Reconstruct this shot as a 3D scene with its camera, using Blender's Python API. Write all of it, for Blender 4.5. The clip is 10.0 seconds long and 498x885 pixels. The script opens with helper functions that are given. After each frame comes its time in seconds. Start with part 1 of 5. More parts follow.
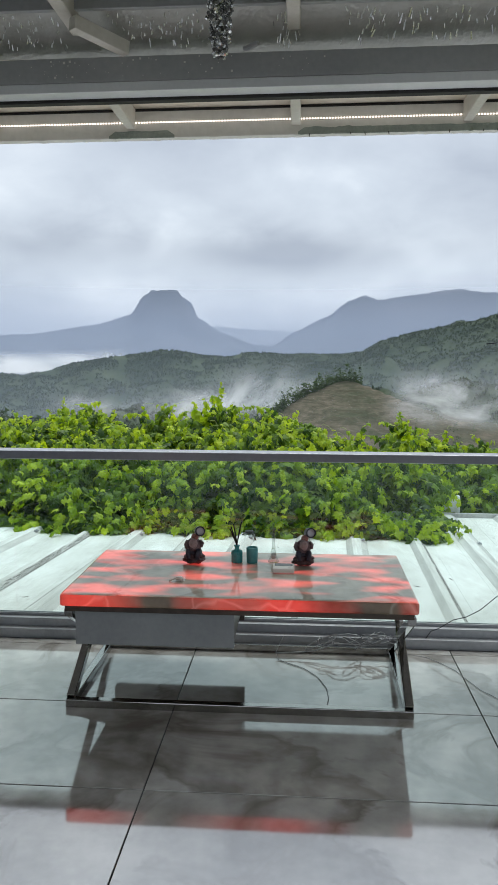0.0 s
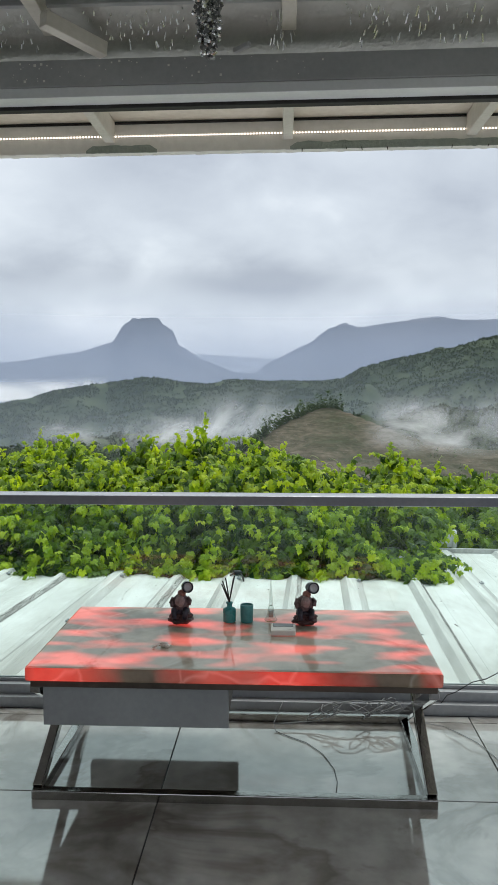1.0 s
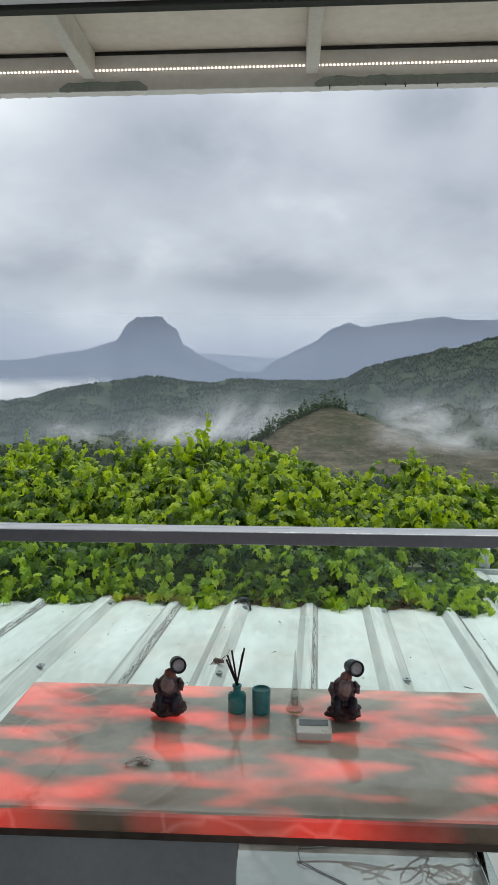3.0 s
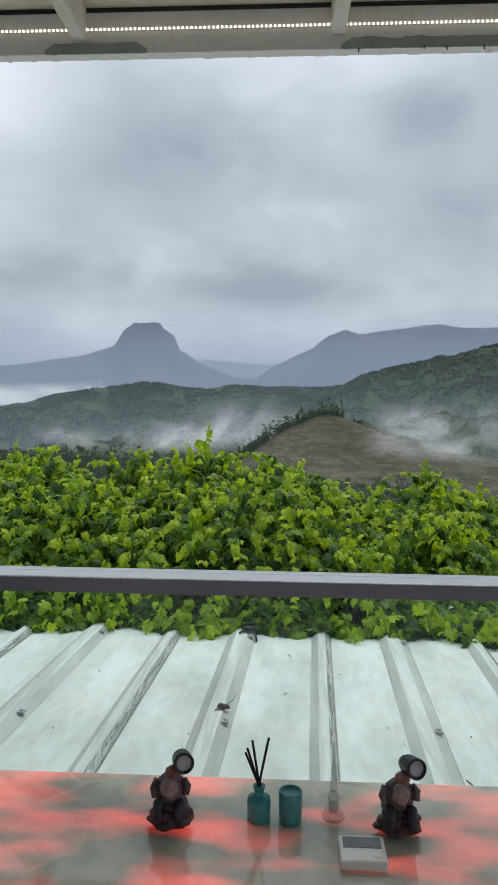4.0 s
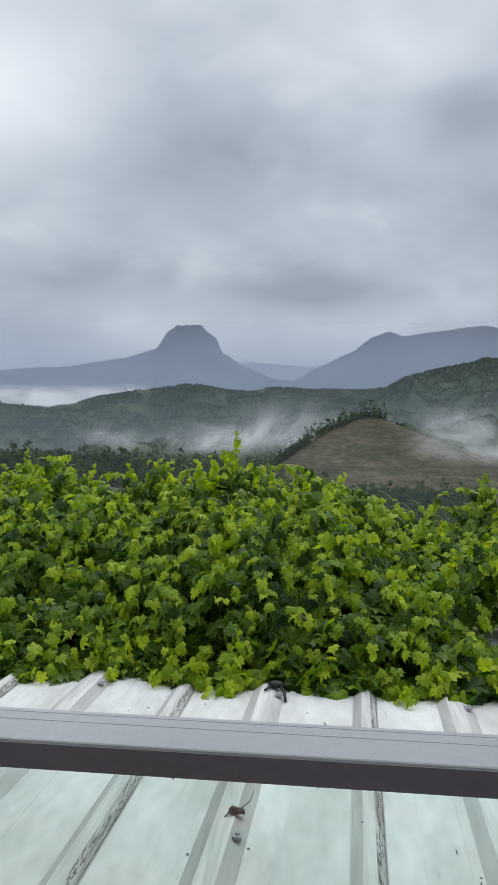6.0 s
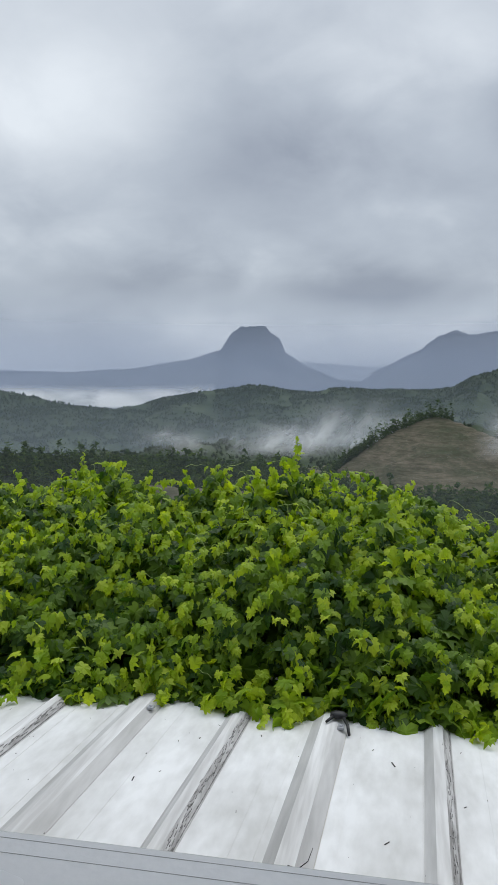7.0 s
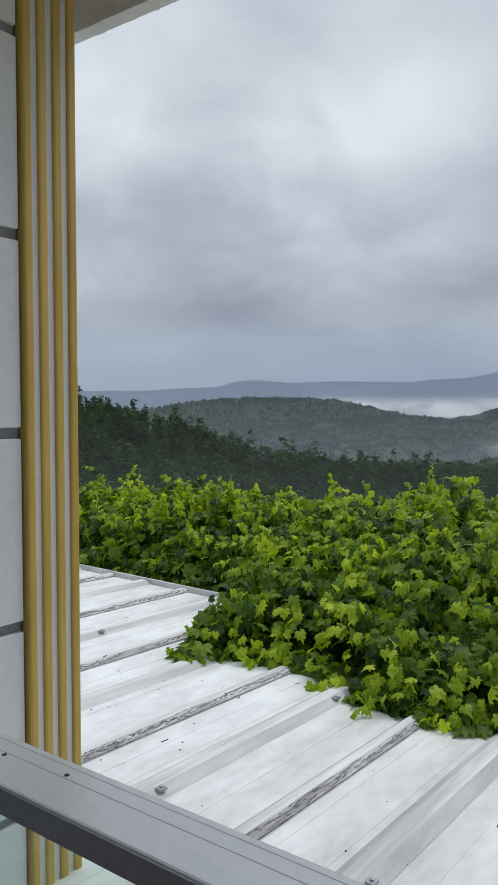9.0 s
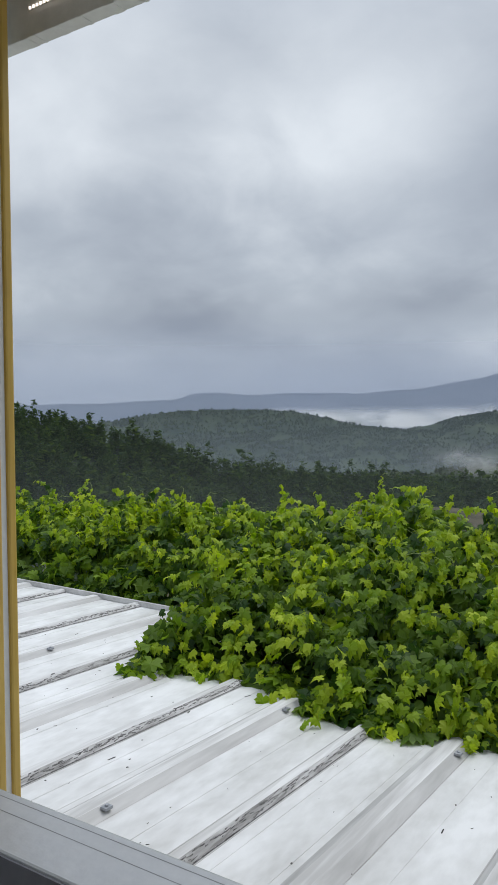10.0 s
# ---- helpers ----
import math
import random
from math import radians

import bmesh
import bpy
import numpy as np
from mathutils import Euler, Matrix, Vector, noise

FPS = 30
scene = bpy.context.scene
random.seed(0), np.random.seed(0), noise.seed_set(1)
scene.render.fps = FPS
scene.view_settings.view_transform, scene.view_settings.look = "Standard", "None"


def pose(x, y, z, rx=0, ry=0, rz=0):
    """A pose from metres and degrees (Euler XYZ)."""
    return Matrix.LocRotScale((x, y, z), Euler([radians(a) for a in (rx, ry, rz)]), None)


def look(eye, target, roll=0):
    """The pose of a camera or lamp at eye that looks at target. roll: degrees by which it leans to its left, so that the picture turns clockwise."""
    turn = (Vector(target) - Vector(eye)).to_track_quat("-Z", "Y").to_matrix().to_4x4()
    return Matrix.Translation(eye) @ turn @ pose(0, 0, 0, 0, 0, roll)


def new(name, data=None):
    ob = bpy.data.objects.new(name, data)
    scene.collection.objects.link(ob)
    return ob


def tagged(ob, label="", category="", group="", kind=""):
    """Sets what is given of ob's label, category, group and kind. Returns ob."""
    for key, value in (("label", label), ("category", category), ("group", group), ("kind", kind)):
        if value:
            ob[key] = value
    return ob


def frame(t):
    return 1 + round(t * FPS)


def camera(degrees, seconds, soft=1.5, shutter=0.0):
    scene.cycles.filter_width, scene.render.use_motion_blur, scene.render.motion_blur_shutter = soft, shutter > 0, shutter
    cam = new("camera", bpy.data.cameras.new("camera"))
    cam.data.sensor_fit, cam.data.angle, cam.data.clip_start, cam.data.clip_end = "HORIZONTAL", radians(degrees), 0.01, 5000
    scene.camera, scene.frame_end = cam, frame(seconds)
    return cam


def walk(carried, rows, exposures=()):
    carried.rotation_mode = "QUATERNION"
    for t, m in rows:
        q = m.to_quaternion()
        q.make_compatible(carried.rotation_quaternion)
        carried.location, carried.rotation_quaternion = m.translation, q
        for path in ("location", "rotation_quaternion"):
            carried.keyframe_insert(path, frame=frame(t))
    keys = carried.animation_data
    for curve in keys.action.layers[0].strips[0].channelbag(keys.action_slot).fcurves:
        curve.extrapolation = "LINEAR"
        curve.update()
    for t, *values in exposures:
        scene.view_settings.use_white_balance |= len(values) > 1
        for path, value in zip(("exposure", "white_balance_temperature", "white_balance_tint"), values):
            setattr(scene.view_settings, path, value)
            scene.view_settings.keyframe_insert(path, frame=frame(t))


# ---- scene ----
cam = camera(36.6, 10.0, soft=1.5)
PATH = [
    (0, (-0.015, 0.6, 1.368), (-0.158, 2.583, 1.149), 0.15),
    (0.5, (-0.05, 0.782, 1.366), (-0.169, 2.771, 1.189), 0.05),
    (1, (-0.088, 0.976, 1.39), (-0.183, 2.968, 1.242), -0.05),
    (1.5, (-0.085, 1.13, 1.374), (-0.177, 3.123, 1.228), -0.15),
    (2, (-0.077, 1.377, 1.375), (-0.178, 3.369, 1.229), 0.05),
    (2.5, (-0.11, 1.593, 1.376), (-0.217, 3.584, 1.222), 0.15),
    (4, (-0.257, 2.29, 1.396), (-0.352, 4.283, 1.263), 0.55),
    (4.5, (-0.275, 2.513, 1.396), (-0.379, 4.507, 1.268), 0.55),
    (5, (-0.289, 2.773, 1.406), (-0.412, 4.765, 1.282), 0.45),
    (6.5, (-0.212, 3.324, 1.418), (-0.484, 5.301, 1.287), 0.65),
    (7, (-0.246, 3.475, 1.433), (-0.618, 5.436, 1.305), 0.35),
    (7.5, (-0.29, 3.53, 1.44), (-0.845, 5.447, 1.314), 0.05),
    (8, (-0.331, 3.557, 1.45), (-1.129, 5.386, 1.326), 0.05),
    (8.5, (-0.373, 3.545, 1.455), (-1.394, 5.261, 1.338), 0.05),
    (9, (-0.414, 3.522, 1.457), (-1.581, 5.142, 1.351), 0.15),
    (9.5, (-0.402, 3.533, 1.456), (-1.594, 5.136, 1.367), -0.05),
    (10, (-0.36, 3.553, 1.458), (-1.436, 5.237, 1.384), -0.35),
]
EXPOSURE = [(0.0, 0.62, 6620, 9), (1.0, 0.62, 6780, 9), (2.5, 0.45, 6780, 9), (4.5, 0.20, 6560, 8.5), (6.5, 0.12, 6550, 9.5), (8.5, 0.02, 6550, 10), (10.0, 0.03, 6550, 10)]
walk(cam, [(t, look(eye, target, roll)) for t, eye, target, roll in PATH], EXPOSURE)

# ---- world: overcast sky with layered cloud, one wide veiled sun ----
SUN_UP, SUN_TURN = radians(58), radians(20)
world = bpy.data.worlds.new("overcast_sky")
scene.world = world
world.use_nodes = True
wt = world.node_tree
wt.nodes.clear()


def wnode(kind, **values):
    n = wt.nodes.new(kind)
    for k, v in values.items():
        n.inputs[k].default_value = v
    return n


def wmath(op, a, b):
    n = wt.nodes.new("ShaderNodeMath")
    n.operation = op
    for i, v in enumerate((a, b)):
        if isinstance(v, (int, float)):
            n.inputs[i].default_value = v
        else:
            wt.links.new(v, n.inputs[i])
    return n.outputs[0]


wco = wnode("ShaderNodeTexCoord")
wsep = wnode("ShaderNodeSeparateXYZ")
wt.links.new(wco.outputs["Generated"], wsep.inputs[0])
height = wmath("ADD", wmath("MAXIMUM", wsep.outputs["Z"], 0.0), 0.42)
wcom = wnode("ShaderNodeCombineXYZ")
wt.links.new(wmath("DIVIDE", wsep.outputs["X"], height), wcom.inputs[0])
wt.links.new(wmath("DIVIDE", wsep.outputs["Y"], height), wcom.inputs[1])
wcom.inputs[2].default_value = 3.7
cloud_a = wnode("ShaderNodeTexNoise", Scale=1.5, Detail=3.0, Roughness=0.45, Distortion=0.25)
cloud_b = wnode("ShaderNodeTexNoise", Scale=4.2, Detail=5.0, Roughness=0.5, Distortion=0.4)
cloud_c = wnode("ShaderNodeTexNoise", Scale=9.0, Detail=6.0, Roughness=0.55, Distortion=0.3)
for c in (cloud_a, cloud_b, cloud_c):
    wt.links.new(wcom.outputs[0], c.inputs["Vector"])
cover = wmath("ADD", wmath("MULTIPLY", cloud_a.outputs[0], 0.45), wmath("ADD", wmath("ADD", wmath("MULTIPLY", cloud_b.outputs[0], 0.17), wmath("MULTIPLY", cloud_c.outputs[0], 0.07)), 0.153))
# cloud banks: bearing and height in degrees, their half widths, and how much thicker (-) or thinner (+) they are
BANKS = [(-18, 8.4, 6.5, 2.0, -0.14), (-1.5, 7.6, 7.5, 1.5, -0.13), (-9.5, 17, 6.0, 3.6, -0.10), (9.5, 19.5, 4.5, 2.0, -0.11), (-24, 22, 7.0, 5.0, 0.11),
         (6.5, 24, 6.0, 3.0, 0.07), (-30, 19, 8.0, 5.5, 0.15), (-38, 6.5, 7.5, 1.7, -0.11), (-47, 23, 8.0, 6.0, 0.08), (-11, 3.5, 3.0, 2.2, 0.03)]
bearing = wmath("MULTIPLY", wmath("ARCTAN2", wsep.outputs["X"], wsep.outputs["Y"]), 57.2958)
lift = wmath("MULTIPLY", wmath("ARCSINE", wsep.outputs["Z"], 0.0), 57.2958)
ragged = wmath("MULTIPLY", wmath("SUBTRACT", cloud_b.outputs[0], 0.5), 9.0)
bearing, lift = wmath("ADD", bearing, ragged), wmath("ADD", lift, wmath("MULTIPLY", ragged, 0.35))
for ba, bh, wa, wh, amount in BANKS:
    da = wmath("DIVIDE", wmath("SUBTRACT", bearing, ba), wa)
    dh = wmath("DIVIDE", wmath("SUBTRACT", lift, bh), wh)
    rr = wmath("ADD", wmath("MULTIPLY", da, da), wmath("MULTIPLY", dh, dh))
    cover = wmath("ADD", cover, wmath("MULTIPLY", wmath("EXPONENT", wmath("MULTIPLY", rr, -1.0), 0.0), amount))
wramp = wnode("ShaderNodeValToRGB")
wt.links.new(cover, wramp.inputs[0])
el = wramp.color_ramp.elements
el[0].position, el[0].color = 0.36, (0.276, 0.311, 0.378, 1)
el[1].position, el[1].color = 0.66, (0.76, 0.815, 0.872, 1)
mid = el.new(0.5)
mid.color = (0.447, 0.497, 0.565, 1)
sky = wnode("ShaderNodeTexSky")
sky.sky_type, sky.sun_disc = "NISHITA", False
sky.sun_elevation, sky.sun_rotation = SUN_UP, SUN_TURN
wmix = wnode("ShaderNodeMix")
wmix.data_type = "RGBA"
wmix.inputs["Factor"].default_value = 0.92
thin = wnode("ShaderNodeVectorMath")
thin.operation = "SCALE"
thin.inputs["Scale"].default_value = 0.1
wt.links.new(sky.outputs[0], thin.inputs[0])
wt.links.new(thin.outputs[0], wmix.inputs["A"])
wt.links.new(wramp.outputs[0], wmix.inputs["B"])
# an overcast sky is some three times as bright overhead as at the horizon
zen = wt.nodes.new("ShaderNodeMapRange")
zen.interpolation_type = "SMOOTHSTEP"
for k, v in (("From Min", 0.42), ("From Max", 0.85), ("To Min", 1.0), ("To Max", 2.6)):
    zen.inputs[k].default_value = v
wt.links.new(wsep.outputs["Z"], zen.inputs["Value"])
wback = wnode("ShaderNodeBackground", Strength=1.0)
wt.links.new(zen.outputs[0], wback.inputs["Strength"])
wout = wnode("ShaderNodeOutputWorld")
wt.links.new(wmix.outputs["Result"], wback.inputs[0])
wt.links.new(wback.outputs[0], wout.inputs[0])

sun = new("sun", bpy.data.lights.new("sun", "SUN"))
sun.data.energy, sun.data.angle, sun.data.color = 1.0, radians(30), (1.0, 0.97, 0.93)
sun.matrix_world = look(
    (60 * math.sin(SUN_TURN) * math.cos(SUN_UP), 60 * math.cos(SUN_TURN) * math.cos(SUN_UP), 60 * math.sin(SUN_UP)), (0, 0, 0))


# ---- materials ----
def material(name, low, high, rough=0.6, metal=0.0, big=1.5, fine=30.0, bump=0.15, spread=0.12, where="Position", stretch=(1, 1, 1), ior=1.45):
    """Two scales of noise between two colours, a roughness that varies and a fine bump."""
    m = bpy.data.materials.new(name)
    m.use_nodes = True
    nt = m.node_tree
    b = nt.nodes["Principled BSDF"]
    geo = nt.nodes.new("ShaderNodeNewGeometry")
    src = geo.outputs["Position"]
    if where == "Object":
        src = nt.nodes.new("ShaderNodeTexCoord").outputs["Object"]
    mapping = nt.nodes.new("ShaderNodeMapping")
    mapping.inputs["Scale"].default_value = stretch
    nt.links.new(src, mapping.inputs["Vector"])
    tex = []
    for s, det in ((big, 4.0), (fine, 6.0)):
        t = nt.nodes.new("ShaderNodeTexNoise")
        t.inputs["Scale"].default_value, t.inputs["Detail"].default_value = s, det
        nt.links.new(mapping.outputs[0], t.inputs["Vector"])
        tex.append(t)
    both = nt.nodes.new("ShaderNodeMath")
    both.operation = "MULTIPLY_ADD"
    nt.links.new(tex[1].outputs[0], both.inputs[0])
    both.inputs[1].default_value = 0.5
    nt.links.new(tex[0].outputs[0], both.inputs[2])
    ramp = nt.nodes.new("ShaderNodeValToRGB")
    ramp.color_ramp.elements[0].position, ramp.color_ramp.elements[1].position = 0.55, 0.95
    ramp.color_ramp.elements[0].color, ramp.color_ramp.elements[1].color = (*low, 1), (*high, 1)
    nt.links.new(both.outputs[0], ramp.inputs[0])
    nt.links.new(ramp.outputs[0], b.inputs["Base Color"])
    rr = nt.nodes.new("ShaderNodeMapRange")
    rr.inputs["To Min"].default_value, rr.inputs["To Max"].default_value = max(0.02, rough - spread), min(1, rough + spread)
    nt.links.new(tex[0].outputs[0], rr.inputs["Value"])
    nt.links.new(rr.outputs[0], b.inputs["Roughness"])
    b.inputs["Metallic"].default_value, b.inputs["IOR"].default_value = metal, ior
    if bump:
        bp = nt.nodes.new("ShaderNodeBump")
        bp.inputs["Strength"].default_value, bp.inputs["Distance"].default_value = bump, 0.01
        nt.links.new(tex[1].outputs[0], bp.inputs["Height"])
        nt.links.new(bp.outputs[0], b.inputs["Normal"])
    m["ramp"] = ramp.name
    return m


def add(m, kind, **values):
    n = m.node_tree.nodes.new(kind)
    for k, v in values.items():
        n.inputs[k].default_value = v
    return n


def tile_material():
    """Polished grey marble-look porcelain with cloudy patches and dark veins, its pattern shifted tile by tile."""
    m = material("polished_marble_tile", (0.24, 0.225, 0.205), (0.70, 0.675, 0.64), rough=0.06, spread=0.03, ior=2.9, big=2.2, fine=9, bump=0.0)
    nt = m.node_tree
    b = nt.nodes["Principled BSDF"]
    geo, info = add(m, "ShaderNodeNewGeometry"), add(m, "ShaderNodeObjectInfo")
    off = add(m, "ShaderNodeVectorMath")
    off.operation = "MULTIPLY_ADD"
    nt.links.new(info.outputs["Random"], off.inputs[0])
    off.inputs[1].default_value = (7.0, 3.0, 5.0)
    nt.links.new(geo.outputs["Position"], off.inputs[2])
    vein = add(m, "ShaderNodeTexNoise", Scale=1.9, Detail=5.0, Roughness=0.55, Distortion=0.55)
    nt.links.new(off.outputs[0], vein.inputs["Vector"])
    vr = add(m, "ShaderNodeValToRGB")
    e = vr.color_ramp.elements
    e[0].position, e[0].color = 0.40, (0, 0, 0, 1)
    e[1].position, e[1].color = 0.53, (0, 0, 0, 1)
    e.new(0.487).color = (1.2, 1.2, 1.2, 1)
    nt.links.new(vein.outputs[0], vr.inputs[0])
    mask = add(m, "ShaderNodeTexNoise", Scale=1.0, Detail=2.0)
    nt.links.new(off.outputs[0], mask.inputs["Vector"])
    mul = add(m, "ShaderNodeMath")
    mul.operation = "MULTIPLY"
    nt.links.new(vr.outputs[0], mul.inputs[0])
    nt.links.new(mask.outputs[0], mul.inputs[1])
    mix = add(m, "ShaderNodeMix")
    mix.data_type = "RGBA"
    nt.links.new(mul.outputs[0], mix.inputs["Factor"])
    nt.links.new(nt.nodes[m["ramp"]].outputs[0], mix.inputs["A"])
    mix.inputs["B"].default_value = (0.17, 0.14, 0.115, 1)
    nt.links.new(mix.outputs["Result"], b.inputs["Base Color"])
    return m


def glass_material(name, tint, rough=0.0):
    m = bpy.data.materials.new(name)
    m.use_nodes = True
    nt = m.node_tree
    nt.nodes.clear()
    out = add(m, "ShaderNodeOutputMaterial")
    tr, gl = add(m, "ShaderNodeBsdfTransparent"), add(m, "ShaderNodeBsdfGlossy", Roughness=rough)
    tr.inputs["Color"].default_value = (*tint, 1)
    face = add(m, "ShaderNodeLayerWeight", Blend=0.5)
    five = add(m, "ShaderNodeMath")
    five.operation = "POWER"
    five.inputs[1].default_value = 4.0
    nt.links.new(face.outputs["Facing"], five.inputs[0])
    fr = add(m, "ShaderNodeMath")
    fr.operation = "MULTIPLY_ADD"
    fr.inputs[1].default_value, fr.inputs[2].default_value = 0.8, 0.04
    nt.links.new(five.outputs[0], fr.inputs[0])
    mix = add(m, "ShaderNodeMixShader")
    nt.links.new(fr.outputs[0], mix.inputs[0])
    nt.links.new(tr.outputs[0], mix.inputs[1])
    nt.links.new(gl.outputs[0], mix.inputs[2])
    nt.links.new(mix.outputs[0], out.inputs[0])
    return m


def foil_material():
    """Crinkled aluminium insulation foil."""
    m = material("crinkled_foil", (0.42, 0.42, 0.40), (0.56, 0.56, 0.54), rough=0.34, spread=0.08, metal=0.25, big=3, fine=16, bump=0.0)
    nt = m.node_tree
    geo = add(m, "ShaderNodeNewGeometry")
    sc = add(m, "ShaderNodeMapping")
    sc.inputs["Scale"].default_value = (26, 26, 9)
    nt.links.new(geo.outputs["Position"], sc.inputs["Vector"])
    v = add(m, "ShaderNodeTexVoronoi", Scale=2.0)
    nt.links.new(sc.outputs[0], v.inputs["Vector"])
    n = add(m, "ShaderNodeTexNoise", Scale=1.2, Detail=4.0)
    nt.links.new(sc.outputs[0], n.inputs["Vector"])
    mx = add(m, "ShaderNodeMath")
    mx.operation = "MULTIPLY"
    nt.links.new(v.outputs["Distance"], mx.inputs[0])
    nt.links.new(n.outputs[0], mx.inputs[1])
    bp = add(m, "ShaderNodeBump", Strength=0.12, Distance=0.03)
    nt.links.new(mx.outputs[0], bp.inputs["Height"])
    nt.links.new(bp.outputs[0], nt.nodes["Principled BSDF"].inputs["Normal"])
    return m


def onyx_material(name="backlit_onyx", low=(0.42, 0.38, 0.305), high=(0.70, 0.645, 0.545), glow=0.44, reach=(4.4, 11.0, 3.0)):
    """Polished onyx slab: cream, grey-green and brown clouds with pale veins, lit red from beneath in soft patches."""
    m = material(name, low, high, rough=0.07, spread=0.03, big=3.2, fine=14, bump=0.0, ior=1.6)
    nt = m.node_tree
    b = nt.nodes["Principled BSDF"]
    geo = add(m, "ShaderNodeNewGeometry")
    pos = geo.outputs["Position"]
    brown = add(m, "ShaderNodeTexNoise", Scale=2.3, Detail=6.0, Distortion=1.8)
    nt.links.new(pos, brown.inputs["Vector"])
    br = add(m, "ShaderNodeValToRGB")
    br.color_ramp.elements[0].position, br.color_ramp.elements[1].position = 0.54, 0.70
    nt.links.new(brown.outputs[0], br.inputs[0])
    mix = add(m, "ShaderNodeMix")
    mix.data_type = "RGBA"
    nt.links.new(br.outputs[0], mix.inputs["Factor"])
    nt.links.new(nt.nodes[m["ramp"]].outputs[0], mix.inputs["A"])
    mix.inputs["B"].default_value = (0.30, 0.22, 0.15, 1)
    vor = add(m, "ShaderNodeTexVoronoi", Scale=3.4)
    vor.feature = "DISTANCE_TO_EDGE"
    warp = add(m, "ShaderNodeTexNoise", Scale=3.0, Detail=3.0)
    nt.links.new(pos, warp.inputs["Vector"])
    wadd = add(m, "ShaderNodeVectorMath")
    wadd.operation = "MULTIPLY_ADD"
    nt.links.new(warp.outputs["Color"], wadd.inputs[0])
    wadd.inputs[1].default_value = (0.35, 0.35, 0.35)
    nt.links.new(pos, wadd.inputs[2])
    nt.links.new(wadd.outputs[0], vor.inputs["Vector"])
    vr = add(m, "ShaderNodeValToRGB")
    vr.color_ramp.elements[0].position, vr.color_ramp.elements[0].color = 0.0, (0.5, 0.5, 0.5, 1)
    vr.color_ramp.elements[1].position, vr.color_ramp.elements[1].color = 0.035, (0, 0, 0, 1)
    nt.links.new(vor.outputs["Distance"], vr.inputs[0])
    mix2 = add(m, "ShaderNodeMix")
    mix2.data_type = "RGBA"
    nt.links.new(vr.outputs[0], mix2.inputs["Factor"])
    nt.links.new(mix.outputs["Result"], mix2.inputs["A"])
    mix2.inputs["B"].default_value = (0.62, 0.55, 0.45, 1)
    nt.links.new(mix2.outputs["Result"], b.inputs["Base Color"])
    # LED glow beneath the stone, in blotches where the slab is thin
    sc = add(m, "ShaderNodeMapping")
    sc.inputs["Scale"].default_value, sc.inputs["Location"].default_value = reach, (0.9, 0.35, 0.0)
    nt.links.new(pos, sc.inputs["Vector"])
    led = add(m, "ShaderNodeTexNoise", Scale=1.0, Detail=0.9, Roughness=0.5)
    nt.links.new(sc.outputs[0], led.inputs["Vector"])
    lr = add(m, "ShaderNodeValToRGB")
    lr.color_ramp.elements[0].position, lr.color_ramp.elements[1].position = 0.42, 0.66
    nt.links.new(led.outputs[0], lr.inputs[0])
    b.inputs["Emission Color"].default_value = (1.0, 0.045, 0.035, 1)
    st = add(m, "ShaderNodeMath")
    st.operation = "MULTIPLY"
    st.inputs[1].default_value = glow
    nt.links.new(lr.outputs[0], st.inputs[0])
    nt.links.new(st.outputs[0], b.inputs["Emission Strength"])
    return m


